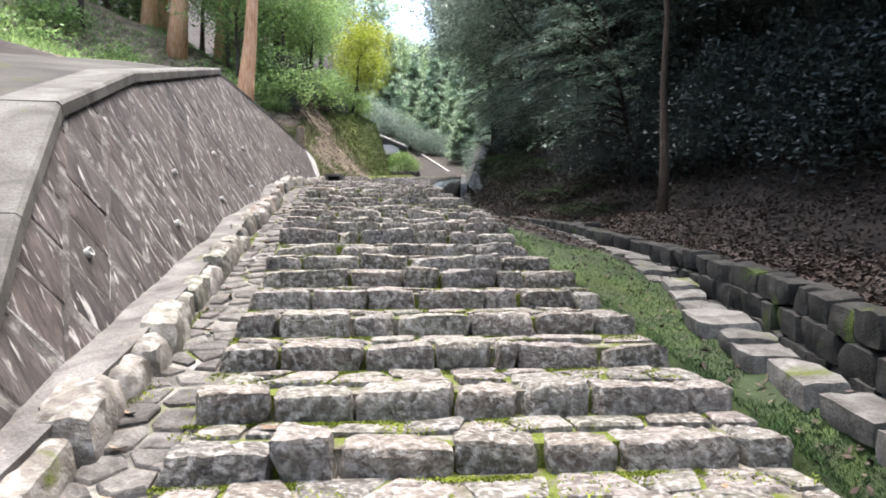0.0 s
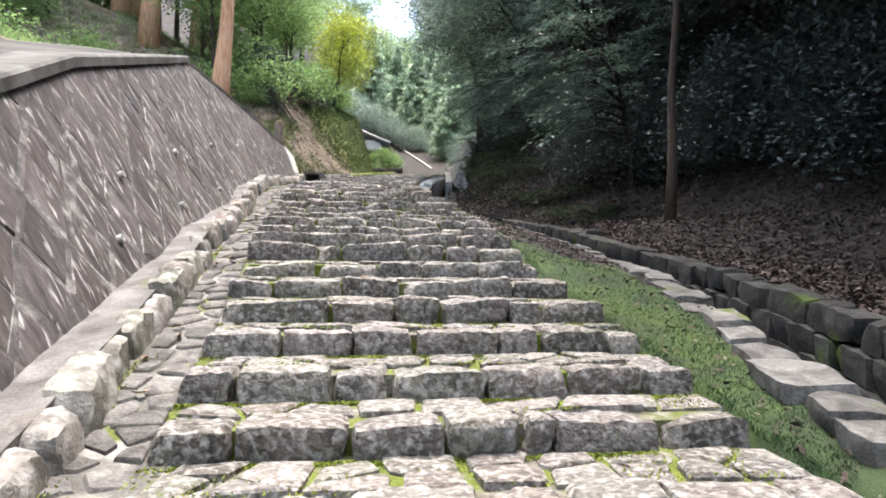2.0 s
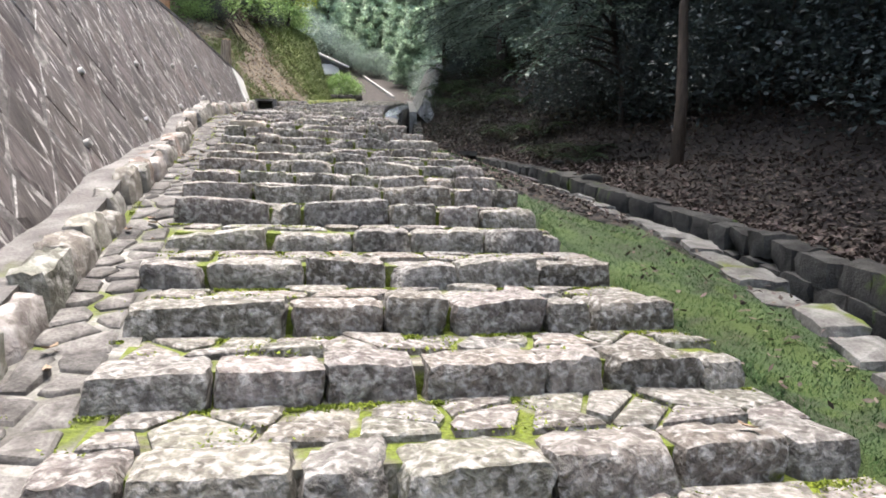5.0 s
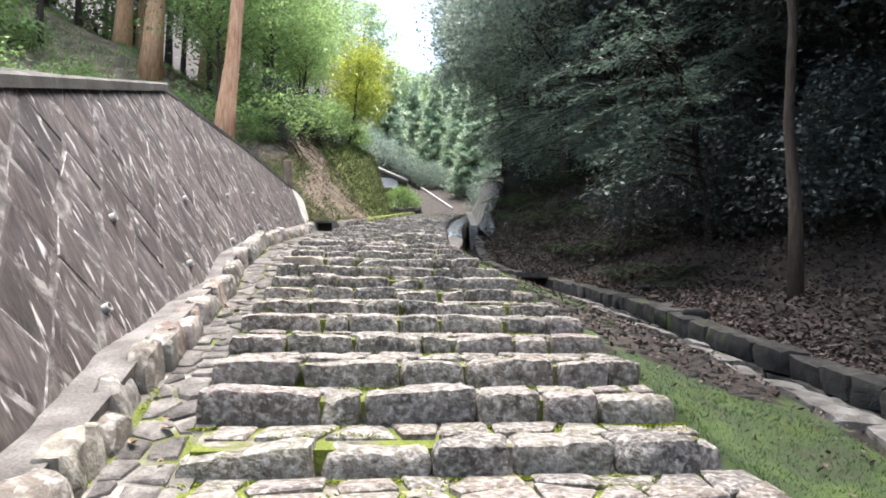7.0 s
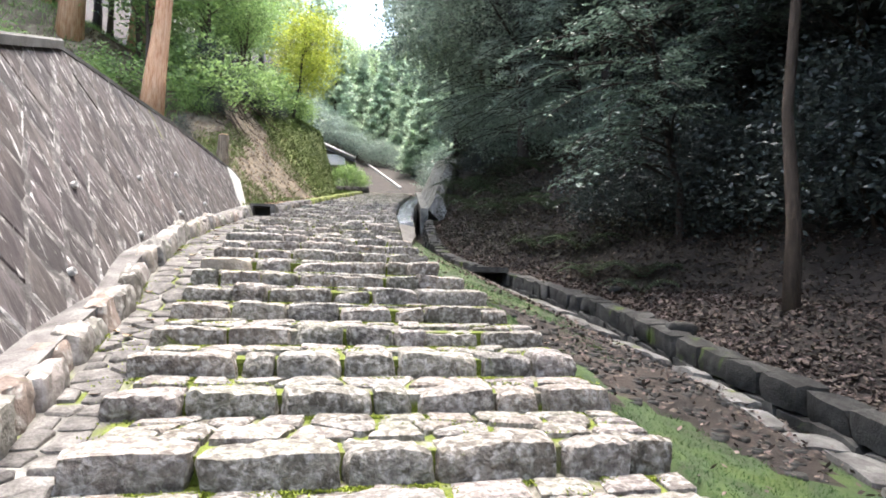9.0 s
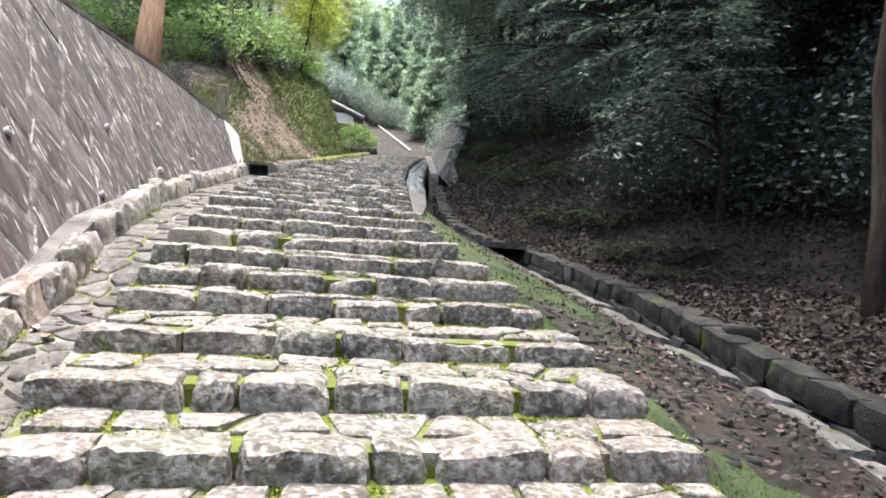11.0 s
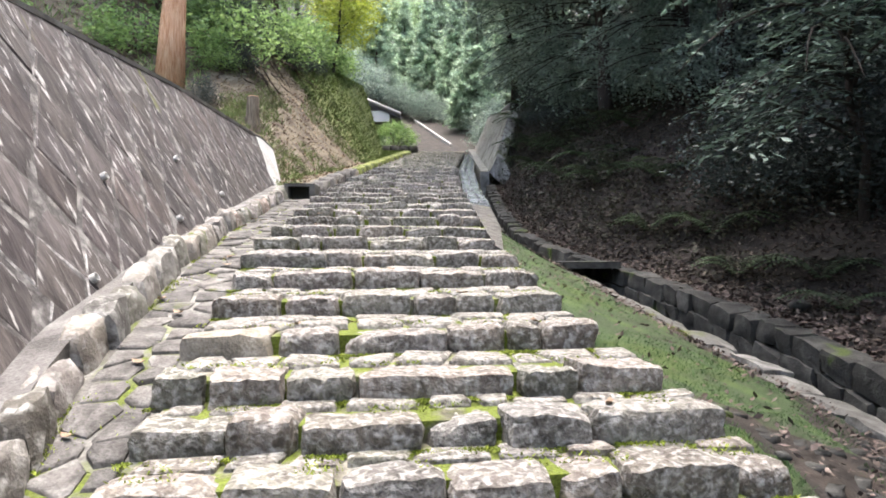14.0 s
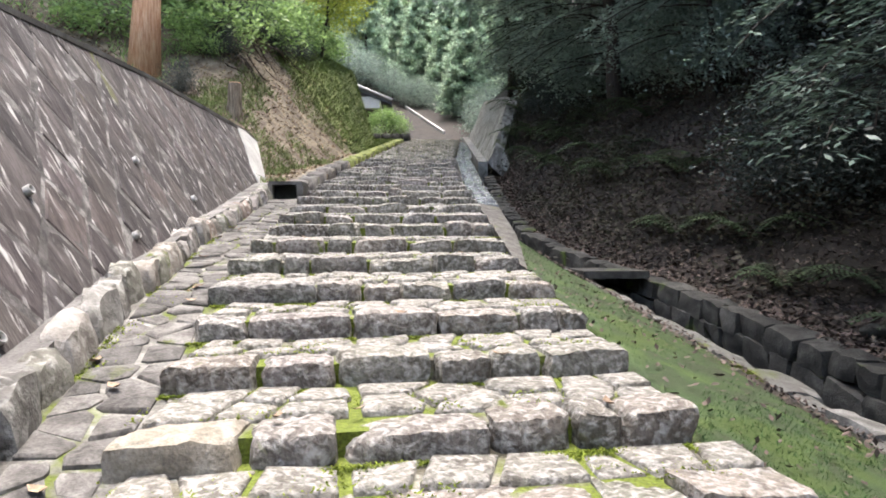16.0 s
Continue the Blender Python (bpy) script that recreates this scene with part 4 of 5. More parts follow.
ever.append(broadleaf("evergreen_tree", "tall evergreen tree beside the upper steps, grey-green leaves coloured as lit", 10, 0.15, 3.2, 3.4, 7.0, 190, 85, L_everlit, 0.18, lean=(-1.0, 0.1), hang=0.6))
for o in ever:
    tagged(o, group="trees of the dark wood")
SPOTS = [(6.5, 9.0), (8.5, 13.5), (8.4, 17.4), (10.0, 19.0), (5.2, 21.5), (8.0, 24.5), (3.9, 26.0), (6.6, 29.5), (3.4, 31.5), (9.5, 33.0), (5.2, 35.5), (3.0, 38.5), (7.5, 40.0), (5.0, 44.0),
         (9.0, 5.0), (11.5, 9.5), (12.5, 15.0), (13.5, 23.0), (12.5, 29.0), (6.5, 2.0), (9.5, -2.5), (13.0, 1.0), (8.0, 16.0), (7.6, 6.0), (10.5, 16.5), (9.2, 10.6), (14.5, 6.0), (16.0, 12.0), (16.5, 18.0), (6.0, -6.0), (18, 7), (19, 14), (19.5, 21), (17, 26), (14, 34), (20, 1), (22, 10), (23, 18), (18, 32), (11, 37), (6.8, 12.2), (10.8, 6.4), (7.4, 19.2), (12, 19.5)]
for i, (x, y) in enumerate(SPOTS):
    # trees near the upper steps take the leaves coloured as lit
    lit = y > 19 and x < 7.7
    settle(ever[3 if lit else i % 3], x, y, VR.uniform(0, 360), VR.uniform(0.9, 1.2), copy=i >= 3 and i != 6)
for x, y, s in ((7.8, 15.6, 0.8), (7.0, 20.6, 0.75), (4.7, 23.5, 0.8), (4.3, 28.5, 0.85), (7.2, 13.4, 0.85)):
    settle(ever[1], x, y, VR.uniform(0, 360), s)
# thinner trunks standing clear of the crowns
pole_tree = broadleaf("slender_tree", "slender bare-stemmed tree on the leaf-covered bank", 12, 0.08, 2.6, 2.0, 11, 90, 80, L_dark, 0.19, lean=(0.35, 0.1), bark=M_bark)
settle(pole_tree, 4.12, 12.35, 0, 1.0, copy=False)
for x, y in ((8.2, 8.0), (7.4, 15.4), (9.6, 11.4)):
    settle(pole_tree, x, y, VR.uniform(0, 360), 1.15)
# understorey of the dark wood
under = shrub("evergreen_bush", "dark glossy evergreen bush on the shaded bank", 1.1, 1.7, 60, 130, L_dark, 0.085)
# bush copy in the leaf colour that has the light painted in
under_lit = shrub("evergreen_bush", "glossy evergreen bush on the bank, grey-green leaves coloured as lit", 1.1, 1.7, 60, 120, L_everlit, 0.095)
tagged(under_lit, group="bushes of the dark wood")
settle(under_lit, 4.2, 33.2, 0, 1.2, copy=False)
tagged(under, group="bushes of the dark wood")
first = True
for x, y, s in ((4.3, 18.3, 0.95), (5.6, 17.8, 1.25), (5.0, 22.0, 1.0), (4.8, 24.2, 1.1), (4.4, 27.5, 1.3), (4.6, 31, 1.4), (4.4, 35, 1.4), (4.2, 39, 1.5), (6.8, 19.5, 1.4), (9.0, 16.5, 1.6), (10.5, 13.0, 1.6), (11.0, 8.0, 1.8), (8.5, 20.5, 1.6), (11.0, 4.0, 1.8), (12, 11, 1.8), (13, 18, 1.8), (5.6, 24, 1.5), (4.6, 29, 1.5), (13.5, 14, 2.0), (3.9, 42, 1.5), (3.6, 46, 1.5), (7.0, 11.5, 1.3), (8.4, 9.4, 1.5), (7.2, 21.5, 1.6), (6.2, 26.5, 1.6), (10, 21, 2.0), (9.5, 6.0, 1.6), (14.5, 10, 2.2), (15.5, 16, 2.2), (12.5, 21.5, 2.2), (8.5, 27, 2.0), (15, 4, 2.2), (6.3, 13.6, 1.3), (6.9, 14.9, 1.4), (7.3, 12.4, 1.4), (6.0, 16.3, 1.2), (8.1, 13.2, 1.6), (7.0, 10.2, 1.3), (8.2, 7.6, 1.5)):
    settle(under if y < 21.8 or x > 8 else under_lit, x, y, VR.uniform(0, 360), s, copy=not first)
    first = False

# ferns on the steep bank


def fern(name, label, fronds=13, length=1.0):
    ob = tagged(new(name), label, "fern")
    for i in range(fronds):
        a = 6.283 * i / fronds + VR.normal(0, 0.2)
        ln = length * VR.uniform(0.7, 1.15)
        qs, n = [], 16
        for j in range(1, n):
            t = j / n
            r, z = ln * t, ln * (1.15 * t - 1.0 * t * t)
            px, py = r * math.cos(a), r * math.sin(a)
            w = 0.16 * ln * math.sin(math.pi * min(1, t * 0.85 + 0.12))
            for sd in (-1, 1):
                ex, ey = px - sd * w * math.sin(a) + 0.04 * math.cos(a), py + sd * w * math.cos(a) + 0.04 * math.sin(a)
                hw = ln * 0.024
                ux, uy = math.cos(a) * hw, math.sin(a) * hw
                qs += [(px - ux, py - uy, z), (px + ux, py + uy, z), (ex + ux * 0.3, ey + uy * 0.3, z - 0.03), (ex - ux * 0.3, ey - uy * 0.3, z - 0.03)]
        part("frond", quads_mesh("frond", qs, len(qs) // 4, L_fern), ob)
    return ob


L_fern = leafmat("fern_fronds", (0.03, 0.05, 0.022), (0.055, 0.085, 0.038), 0.6)
fern0 = fern("fern", "dark green fern with arching fronds on the bank")
tagged(fern0, group="ferns on the bank")
first = True
for x, y, s in ((2.75, 19.2, 0.9), (3.3, 20.3, 1.0), (2.5, 21.6, 1.1), (2.9, 22.8, 1.2), (2.4, 24.4, 1.2), (2.9, 25.6, 1.2), (2.3, 27.2, 1.2), (2.9, 28.8, 1.3), (2.5, 30.2, 1.2), (2.5, 32.4, 1.2), (2.9, 33.4, 1.3), (2.2, 31.3, 1.1), (3.4, 18.2, 1.0), (3.2, 17.0, 0.8), (3.9, 16.2, 0.8), (3.4, 15.0, 0.6), (4.6, 19.8, 1.0), (3.9, 23.6, 1.1), (3.6, 26.6, 1.2)):
    settle(fern0, x, y, VR.uniform(0, 360), s, copy=not first)
    first = False

# low glossy boughs reaching out over the drain


def spray_tree(name, label, h, r, boughs, az, reach, z_lo, z_hi, leaf, size, lean):
    """A small evergreen whose boughs reach out one way, each with side twigs set with pointed leaves."""
    ob = tagged(new(name), label, "tree")
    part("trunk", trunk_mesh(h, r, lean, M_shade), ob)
    for _ in range(boughs):
        z0 = VR.uniform(z_lo, z_hi)
        a = math.radians(VR.uniform(*az))
        ln = VR.uniform(*reach)
        u = (z0 / h) ** 1.3
        s0 = np.array([lean[0] * u, lean[1] * u, z0])
        rise, sag = VR.uniform(0.1, 0.45), VR.uniform(0.25, 0.6)
        path = [s0 + np.array([math.cos(a + 0.15 * t) * ln * t, math.sin(a + 0.15 * t) * ln * t, ln * (rise * t - sag * t * t)]) for t in np.linspace(0, 1, 7)]
        limb = part("limb", mesh_of("limb", *tube([tuple(q) for q in path], list(np.linspace(0.028, 0.006, 7)), 5), M_shade, True), ob)
        qs = []
        for t in np.arange(0.3, 1.0, 0.05):
            i = min(5, int(t * 6))
            c0 = path[i] + (path[i + 1] - path[i]) * (t * 6 - i)
            for sd in (-1, 1):
                b = a + sd * VR.uniform(0.6, 1.2)
                tl = VR.uniform(0.35, 0.75) * (1.25 - 0.6 * t)
                for w in np.arange(0.12, 1.05, 0.075 / tl):
                    pos = c0 + np.array([math.cos(b) * tl * w, math.sin(b) * tl * w, 0.05 * w - 0.32 * tl * w * w]) + VR.normal(0, 0.012, 3)
                    la = b + VR.choice((-1, 1)) * VR.uniform(0.35, 0.95)
                    d = np.array([math.cos(la), math.sin(la), VR.normal(-0.3, 0.22)])
                    d /= np.linalg.norm(d)
                    nr = np.array([VR.normal(0, 0.3), VR.normal(0, 0.3), 1.0])
                    sv = np.cross(nr, d)
                    sv /= np.linalg.norm(sv)
                    l = size * VR.uniform(0.65, 1.25)
                    qs += [pos, pos + d * l * 0.45 + sv * l * 0.17, pos + d * l, pos + d * l * 0.45 - sv * l * 0.17]
        tagged(part("leaves", quads_mesh("leaves", np.array(qs), len(qs) // 4, leaf), limb), kind="")
    return ob


bough = spray_tree("leaning_evergreen", "leaning evergreen with glossy drooping sprays over the drain", 5.0, 0.06, 22, (178, 245), (1.6, 3.2), 0.9, 3.3, L_spray, 0.12, (-1.1, -0.4))
tagged(bough, group="low evergreens beside the drain")
settle(bough, 5.0, 16.9, 0, 1.1, copy=False)
# second bough tree, its leaves coloured as lit
bough_lit = spray_tree("leaning_evergreen", "leaning evergreen with drooping sprays beside the channel, grey-green leaves coloured as lit", 5.0, 0.09, 24, (150, 262), (1.3, 2.9), 0.9, 4.2, L_everlit, 0.13, (-0.5, -0.2))
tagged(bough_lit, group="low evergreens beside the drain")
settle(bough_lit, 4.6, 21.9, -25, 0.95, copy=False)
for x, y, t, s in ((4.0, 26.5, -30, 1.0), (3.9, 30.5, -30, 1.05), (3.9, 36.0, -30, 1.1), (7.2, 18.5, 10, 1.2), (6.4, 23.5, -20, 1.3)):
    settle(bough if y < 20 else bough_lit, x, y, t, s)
for x, y, s in ((2.9, 31.0, 0.55), (3.6, 32.2, 0.8), (4.0, 33.5, 1.0), (3.7, 36.0, 0.9), (3.6, 29.6, 0.8)):
    settle(under, x, y, VR.uniform(0, 360), s)
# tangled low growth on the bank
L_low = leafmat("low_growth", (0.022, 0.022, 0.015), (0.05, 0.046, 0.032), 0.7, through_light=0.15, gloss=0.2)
_b = []
while len(_b) < 420:
    y = VR.uniform(16.5, 33)
    d = VR.uniform(0.5, 6)
    x = float(x_bank(y)) + d
    if noise.noise((x * 0.7, y * 0.7, 6)) < 0.0:
        continue
    _b.append((x, y, ground(x, y) + VR.uniform(0.05, 0.4)))
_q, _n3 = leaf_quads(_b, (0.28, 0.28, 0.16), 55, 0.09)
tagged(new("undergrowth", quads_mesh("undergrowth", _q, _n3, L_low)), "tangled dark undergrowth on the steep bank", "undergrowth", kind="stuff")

# cedars and green growth above the retaining wall
cedar = tagged(new("cedar_tree"), "tall cedar with bare reddish peeling trunk above the wall", "tree", "cedars above the wall")
part("trunk", trunk_mesh(17, 0.36, (0.25, 0.1), M_cedar, wob=0.03), cedar)
_c = [(VR.normal(0, 1.6), VR.normal(0, 1.6), VR.uniform(13, 19)) for _ in range(90)]
_q, _n2 = leaf_quads(_c, (0.5, 0.5, 0.3), 70, 0.3, aspect=0.3)
part("crown", quads_mesh("crown", _q, _n2, L_con), cedar)
settle(cedar, -11.55, 28.3, 0, 1.0, copy=False)
leaning = tagged(new("cedar_tree"), "slim cedar with reddish trunk leaning over the wall", "tree", "cedars above the wall")
part("trunk", trunk_mesh(16, 0.3, (1.25, 0.1), M_cedar, wob=0.03), leaning)
_c = [(1.1 + VR.normal(0, 1.4), VR.normal(0, 1.4), VR.uniform(12.5, 17.5)) for _ in range(80)]
_q, _n2 = leaf_quads(_c, (0.5, 0.5, 0.3), 60, 0.3, aspect=0.3)
part("crown", quads_mesh("crown", _q, _n2, L_con), leaning)
settle(leaning, -7.8, 25.6, 0, 1.0, copy=False)
for x, y, s in ((-10.6, 33, 0.8), (-14, 31, 0.9), (-15.5, 36, 0.85), (-13, 38, 0.9)):
    settle(cedar, x, y, VR.uniform(0, 360), s)
thin = broadleaf("young_tree", "young green tree with thin crooked stem above the wall", 7, 0.09, 2.0, 2.2, 4.8, 120, 75, L_mid, 0.15, lean=(0.5, -0.2), bark=M_bark)
tagged(thin, group="young trees on the hillside")
first = True
for x, y, s in ((-8.6, 27.2, 1.0), (-7.4, 30.5, 0.9), (-8.8, 33.5, 1.2), (-7.6, 37.5, 0.9), (-10, 30.5, 1.3), (-12.5, 34, 1.4), (-9.5, 38, 1.4), (-8.6, 42, 1.0), (-15, 27, 1.4), (-17, 33, 1.6), (-18.5, 40, 1.8), (-20.5, 30.5, 1.7), (-14, 46, 1.8), (-22, 36, 1.9), (-14, 41, 1.6), (-11.5, 47, 1.4), (-12, 53, 1.6)):
    settle(thin, x, y, VR.uniform(0, 360), s, copy=not first)
    first = False
green_bush = shrub("leafy_bush", "bright green leafy bush on the hillside", 1.0, 1.2, 34, 70, L_mid, 0.14)
tagged(green_bush, group="bushes on the hillside")
first = True
for x, y, s in ((-6.9, 27.6, 1.2), (-6.0, 30.2, 1.2), (-5.9, 33.6, 1.2), (-8.0, 29.0, 1.4), (-9.4, 26.5, 1.0), (-12.5, 25.0, 1.1), (-14.2, 22.5, 1.2), (-10.6, 22.0, 0.7), (-16.5, 20.0, 1.3), (-13, 18.5, 0.8), (-5.4, 37, 1.0), (-5.4, 40.5, 1.0), (-10, 33.5, 1.5), (-6.9, 27.0, 0.6), (-16, 26, 1.6), (-19, 30, 2.0), (-17.5, 36, 2.0), (-22, 26, 2.2)):
    settle(green_bush, x, y, VR.uniform(0, 360), s, copy=not first)
    first = False
for x, y, s in ((-19, 40, 1.1), (-16.5, 37, 0.9), (-22, 45, 1.2), (-15, 44, 1.0), (-18, 32, 0.9), (-24, 36, 1.2)):
    settle(ever[3], x, y, VR.uniform(0, 360), s)
# dark bushes added in place of the shade in the bank's hollow
for x, y, s in ((-6.4, 27.3, 0.5), (-6.9, 28.6, 0.8), (-6.1, 29.6, 0.6), (-6.8, 25.0, 0.4), (-5.3, 32.6, 0.5), (-5.6, 30.8, 0.45)):
    settle(under, x, y, VR.uniform(0, 360), s)


def root_tangle(name, label, roots, width, drop):
    """Bare roots spreading and hanging down an eroded bank."""
    ob = tagged(new(name), label, "roots")
    for _ in range(roots):
        a = VR.uniform(-1, 1) * width
        ln = drop * VR.uniform(0.5, 1.2)
        side = VR.normal(0, 0.35)
        x0, y0 = VR.normal(0, 0.2), a * 0.3
        pts = []
        for t in np.linspace(0, 1, 6):
            wx, wy = x0 + t * ln * 0.75, y0 + a * t + side * t * t
            pts.append((wx, wy, 0.35 - 0.78 * ln * t + 0.12 * math.sin(t * 5 + a * 4)))
        r = VR.uniform(0.008, 0.032)
        part("root", mesh_of("root", *tube(pts, [r, r * 0.9, r * 0.7, r * 0.55, r * 0.4, r * 0.15], 6), M_bark, True), ob)
    return ob


roots = root_tangle("root_tangle", "dark bare roots hanging over the eroded earth bank", 15, 0.9, 1.2)
tagged(roots, group="roots on the bank")
settle(roots, -5.9, 27.4, 0, 1.0, copy=False)
settle(roots, -5.9, 28.6, 15, 1.0)
settle(roots, -5.6, 30.6, -10, 0.8)
yellow = broadleaf("yellow_green_tree", "small tree with bright yellow-green autumn leaves", 6, 0.08, 1.7, 2.3, 4.2, 110, 70, L_yel, 0.17, lean=(0.6, 0))
settle(yellow, -5.0, 36.5, 0, 0.85, copy=False)
settle(yellow, -5.6, 42.5, 80, 0.8)
for x, y, s in ((4.7, 36.5, 1.2), (4.5, 42.0, 1.25)):
    settle(ever[3], x, y, 0, s)

# distant wood closing the valley
fir = conifer("conifer_tree", "conifer at the head of the valley, grey-green needles paled for haze", 13, 0.2, 2.6, L_con)
tagged(fir, group="conifers at the head of the valley")
first = True
for x, y, s in ((-1.0, 70, 0.75), (1.6, 66, 0.8), (3.4, 61, 0.9), (-3.2, 73, 0.7), (4.8, 68, 1.0), (-5.4, 66, 0.75), (2.6, 56.0, 0.75), (6.5, 58, 1.1), (-7, 71, 0.8), (0.4, 76, 0.85), (8.5, 64, 1.2)):
    settle(fir, x, y, VR.uniform(0, 360), s, copy=not first)
    first = False
pale = broadleaf("distant_tree", "broad-leaved tree in the distance, green leaves paled for haze", 10, 0.16, 3.0, 3.4, 7, 130, 80, L_far, 0.26)
tagged(pale, group="distant pale trees")
first = True
for x, y, s in ((-12.5, 62, 1.1), (-6, 80, 0.95), (-2, 84, 0.95), (2, 86, 1.0), (6, 80, 1.2), (-15.5, 72, 1.4), (10, 74, 1.4), (-14, 60, 1.5), (13, 60, 1.5), (-15, 80, 1.6), (14, 84, 1.6), (-20, 50, 1.6), (-26, 34, 1.6), (-25, 44, 1.6), (-29, 26, 1.6), (0, 92, 1.1), (-5, 94, 0.9), (5, 95, 1.2), (10, 96, 1.4), (-11, 92, 1.5)):
    settle(pale, x, y, VR.uniform(0, 360), s, copy=not first)
    first = False
for x, y, s in ((-8, 57, 1.9), (-6.4, 59, 1.7), (-5.2, 62, 1.6), (-9.5, 54, 2.0), (-3.2, 64, 1.5), (-0.8, 63.5, 1.3), (2.4, 58, 1.5), (3.4, 53.5, 1.4), (3.0, 49.5, 1.1), (1.4, 61, 1.3)):
    settle(under_lit, x, y, VR.uniform(0, 360), s)
# unseen trees added behind the start of the walk to block light from the rear
for x, y, s in ((-9, -8, 1.2), (-12, 2, 1.3), (-5, -16, 1.3), (3, -18, 1.4), (10, -12, 1.4), (-14, 10, 1.3)):
    settle(pale, x, y, VR.uniform(0, 360), s)

# clipped bush and edging at the top of the steps
azalea = shrub("clipped_bush", "rounded clipped light-green bush on stone edging", 1.1, 1.15, 90, 60, L_mid, 0.11, dome=True)
azalea.matrix_basis = Matrix.Translation((-2.75, 44.2, float(flight(44.2)) + 0.25))
edging = tagged(new("stone_edging"), "low dark stone edging under the clipped bush", "edging")
for i in range(5):
    p, q = rock(0.5, 0.4, 0.45, 0.06, 0.02, (3, 3, 2))
    part("stone", mesh_of("stone", p, q, M_drain, True), edging, Matrix.Translation((-3.75 + i * 0.5, 43.0, float(flight(43.2)) + 0.28)))

# hut with tiled roof
hut = tagged(new("hut"), "small white-plastered hut with dark tiled roof among trees", "building")
HX, HY, HZ = -4.3, 50.5, float(ground(-4.3, 50.5))
v, f = box_pts(HX - 0.6, HX + 0.95, HY, HY + 3, HZ - 1.0, 12.1)
part("base_wall", mesh_of("base_wall", v, f, M_bark), hut, None, "dark weathered boards")
v, f = box_pts(HX - 0.6, HX + 0.9, HY - 0.44, HY + 2.98, 12.104, 12.8)
part("wall", mesh_of("wall", v, f, M_plaster), hut, None, "white plaster")
ZR = 12.45
roof = [(HX - 0.75, HY - 0.5, ZR + 1.05), (HX + 1.6, HY - 0.5, ZR + 0.06), (HX + 1.6, HY + 3.5, ZR + 0.06), (HX - 0.75, HY + 3.5, ZR + 1.05)]
v = roof + [(a, b, c - 0.22) for a, b, c in roof]
roof_ob = part("roof", mesh_of("roof", v, [(0, 1, 2, 3), (7, 6, 5, 4), (0, 4, 5, 1), (1, 5, 6, 2), (2, 6, 7, 3), (3, 7, 4, 0)], M_tile), hut, None, "dark grey tiles")
v, f = tube([Vector(roof[0]) + Vector((0, 0, 0.06)), Vector(roof[1]) + Vector((0, 0, 0.06))], [0.12, 0.12], 8)
part("verge_tile", mesh_of("verge_tile", v, f, M_pale, True), hut, None, "pale mortar verge")

# pale handrail wall on the slope beyond
rail = tagged(new("ramp_kerb"), "pale concrete kerb running up the slope beyond the steps", "kerb")
_pts = [(0.45 - 2.5 * t, 49.3 + 13.7 * t) for t in np.linspace(0, 1, 8)]
v, f = [], []
for x, y in _pts:
    z = ground(x, y)
    v += [(x - 0.07, y, z - 0.2), (x + 0.07, y, z - 0.2), (x + 0.07, y, z + 0.2), (x - 0.07, y, z + 0.2)]
for i in range(7):
    o = 4 * i
    f += [(o + c, o + (c + 1) % 4, o + 4 + (c + 1) % 4, o + 4 + c) for c in range(4)]
f += [(3, 2, 1, 0), (28, 29, 30, 31)]
part("kerb", mesh_of("kerb", v, f, M_pale), rail)

# stump, loose rock
stump = tagged(new("tree_stump"), "weathered pale cut tree stump on the earth bank", "stump")
M_stump = mat("weathered_stump", [(0.07, 0.055, 0.04), (0.15, 0.12, 0.09), (0.24, 0.2, 0.15)], 6.0, bump=0.8, stretch=(4, 4, 0.5))
_v, _f = tube([(0, 0, -0.3), (0, 0, 0.05), (0.01, 0, 0.4), (0.03, 0, 0.82), (0.03, 0, 0.85)], [0.26, 0.22, 0.18, 0.175, 0.16], 14)
part("trunk", mesh_of("trunk", _v, _f, M_stump, True, 50), stump)
_v, _f = tube([(0.03, 0, 0.845), (0.03, 0, 0.868)], [0.15, 0.145], 14)
part("cut_top", mesh_of("cut_top", _v, _f, M_cedar, True, 50), stump, None, "pale sawn top")
settle(stump, -5.27, 24.2, 0, 0.85, copy=False)
for x, y, s in ((2.78, 12.3, 1.0), (2.75, 9.2, 0.6), (3.05, 15.2, 0.7)):
    p, q = rock(0.3 * s, 0.26 * s, 0.16 * s, 0.06, 0.02, (4, 4, 3))
    o = tagged(new("loose_rock", mesh_of("loose_rock", p, q, M_drain, True)), "grey loose rock lying on the bank beside the drain", "rock", "loose rocks")
    o.location = (x, y, ground(x, y) + 0.14 * s)

# small ground cover -------------------------------------------------------------------------
GR = np.random.default_rng(5)


def blades(name, label, spots, h, w, material, tilt=0.5):
    n = len(spots)
    p = np.asarray(spots)
    a = GR.uniform(0, 6.28, n)
    d = np.stack([np.cos(a), np.sin(a), np.zeros(n)], 1)
    t = np.stack([GR.normal(0, tilt, n), GR.normal(0, tilt, n), np.ones(n)], 1) * (h * GR.uniform(0.4, 1.2, n))[:, None]
    q = np.stack([p - d * w / 2, p + d * w / 2, p + t + d * w * 0.15, p + t - d * w * 0.15], 1).reshape(-1, 3)
    return tagged(new(name, quads_mesh(name, q, n, material)), label, "grass", kind="stuff")


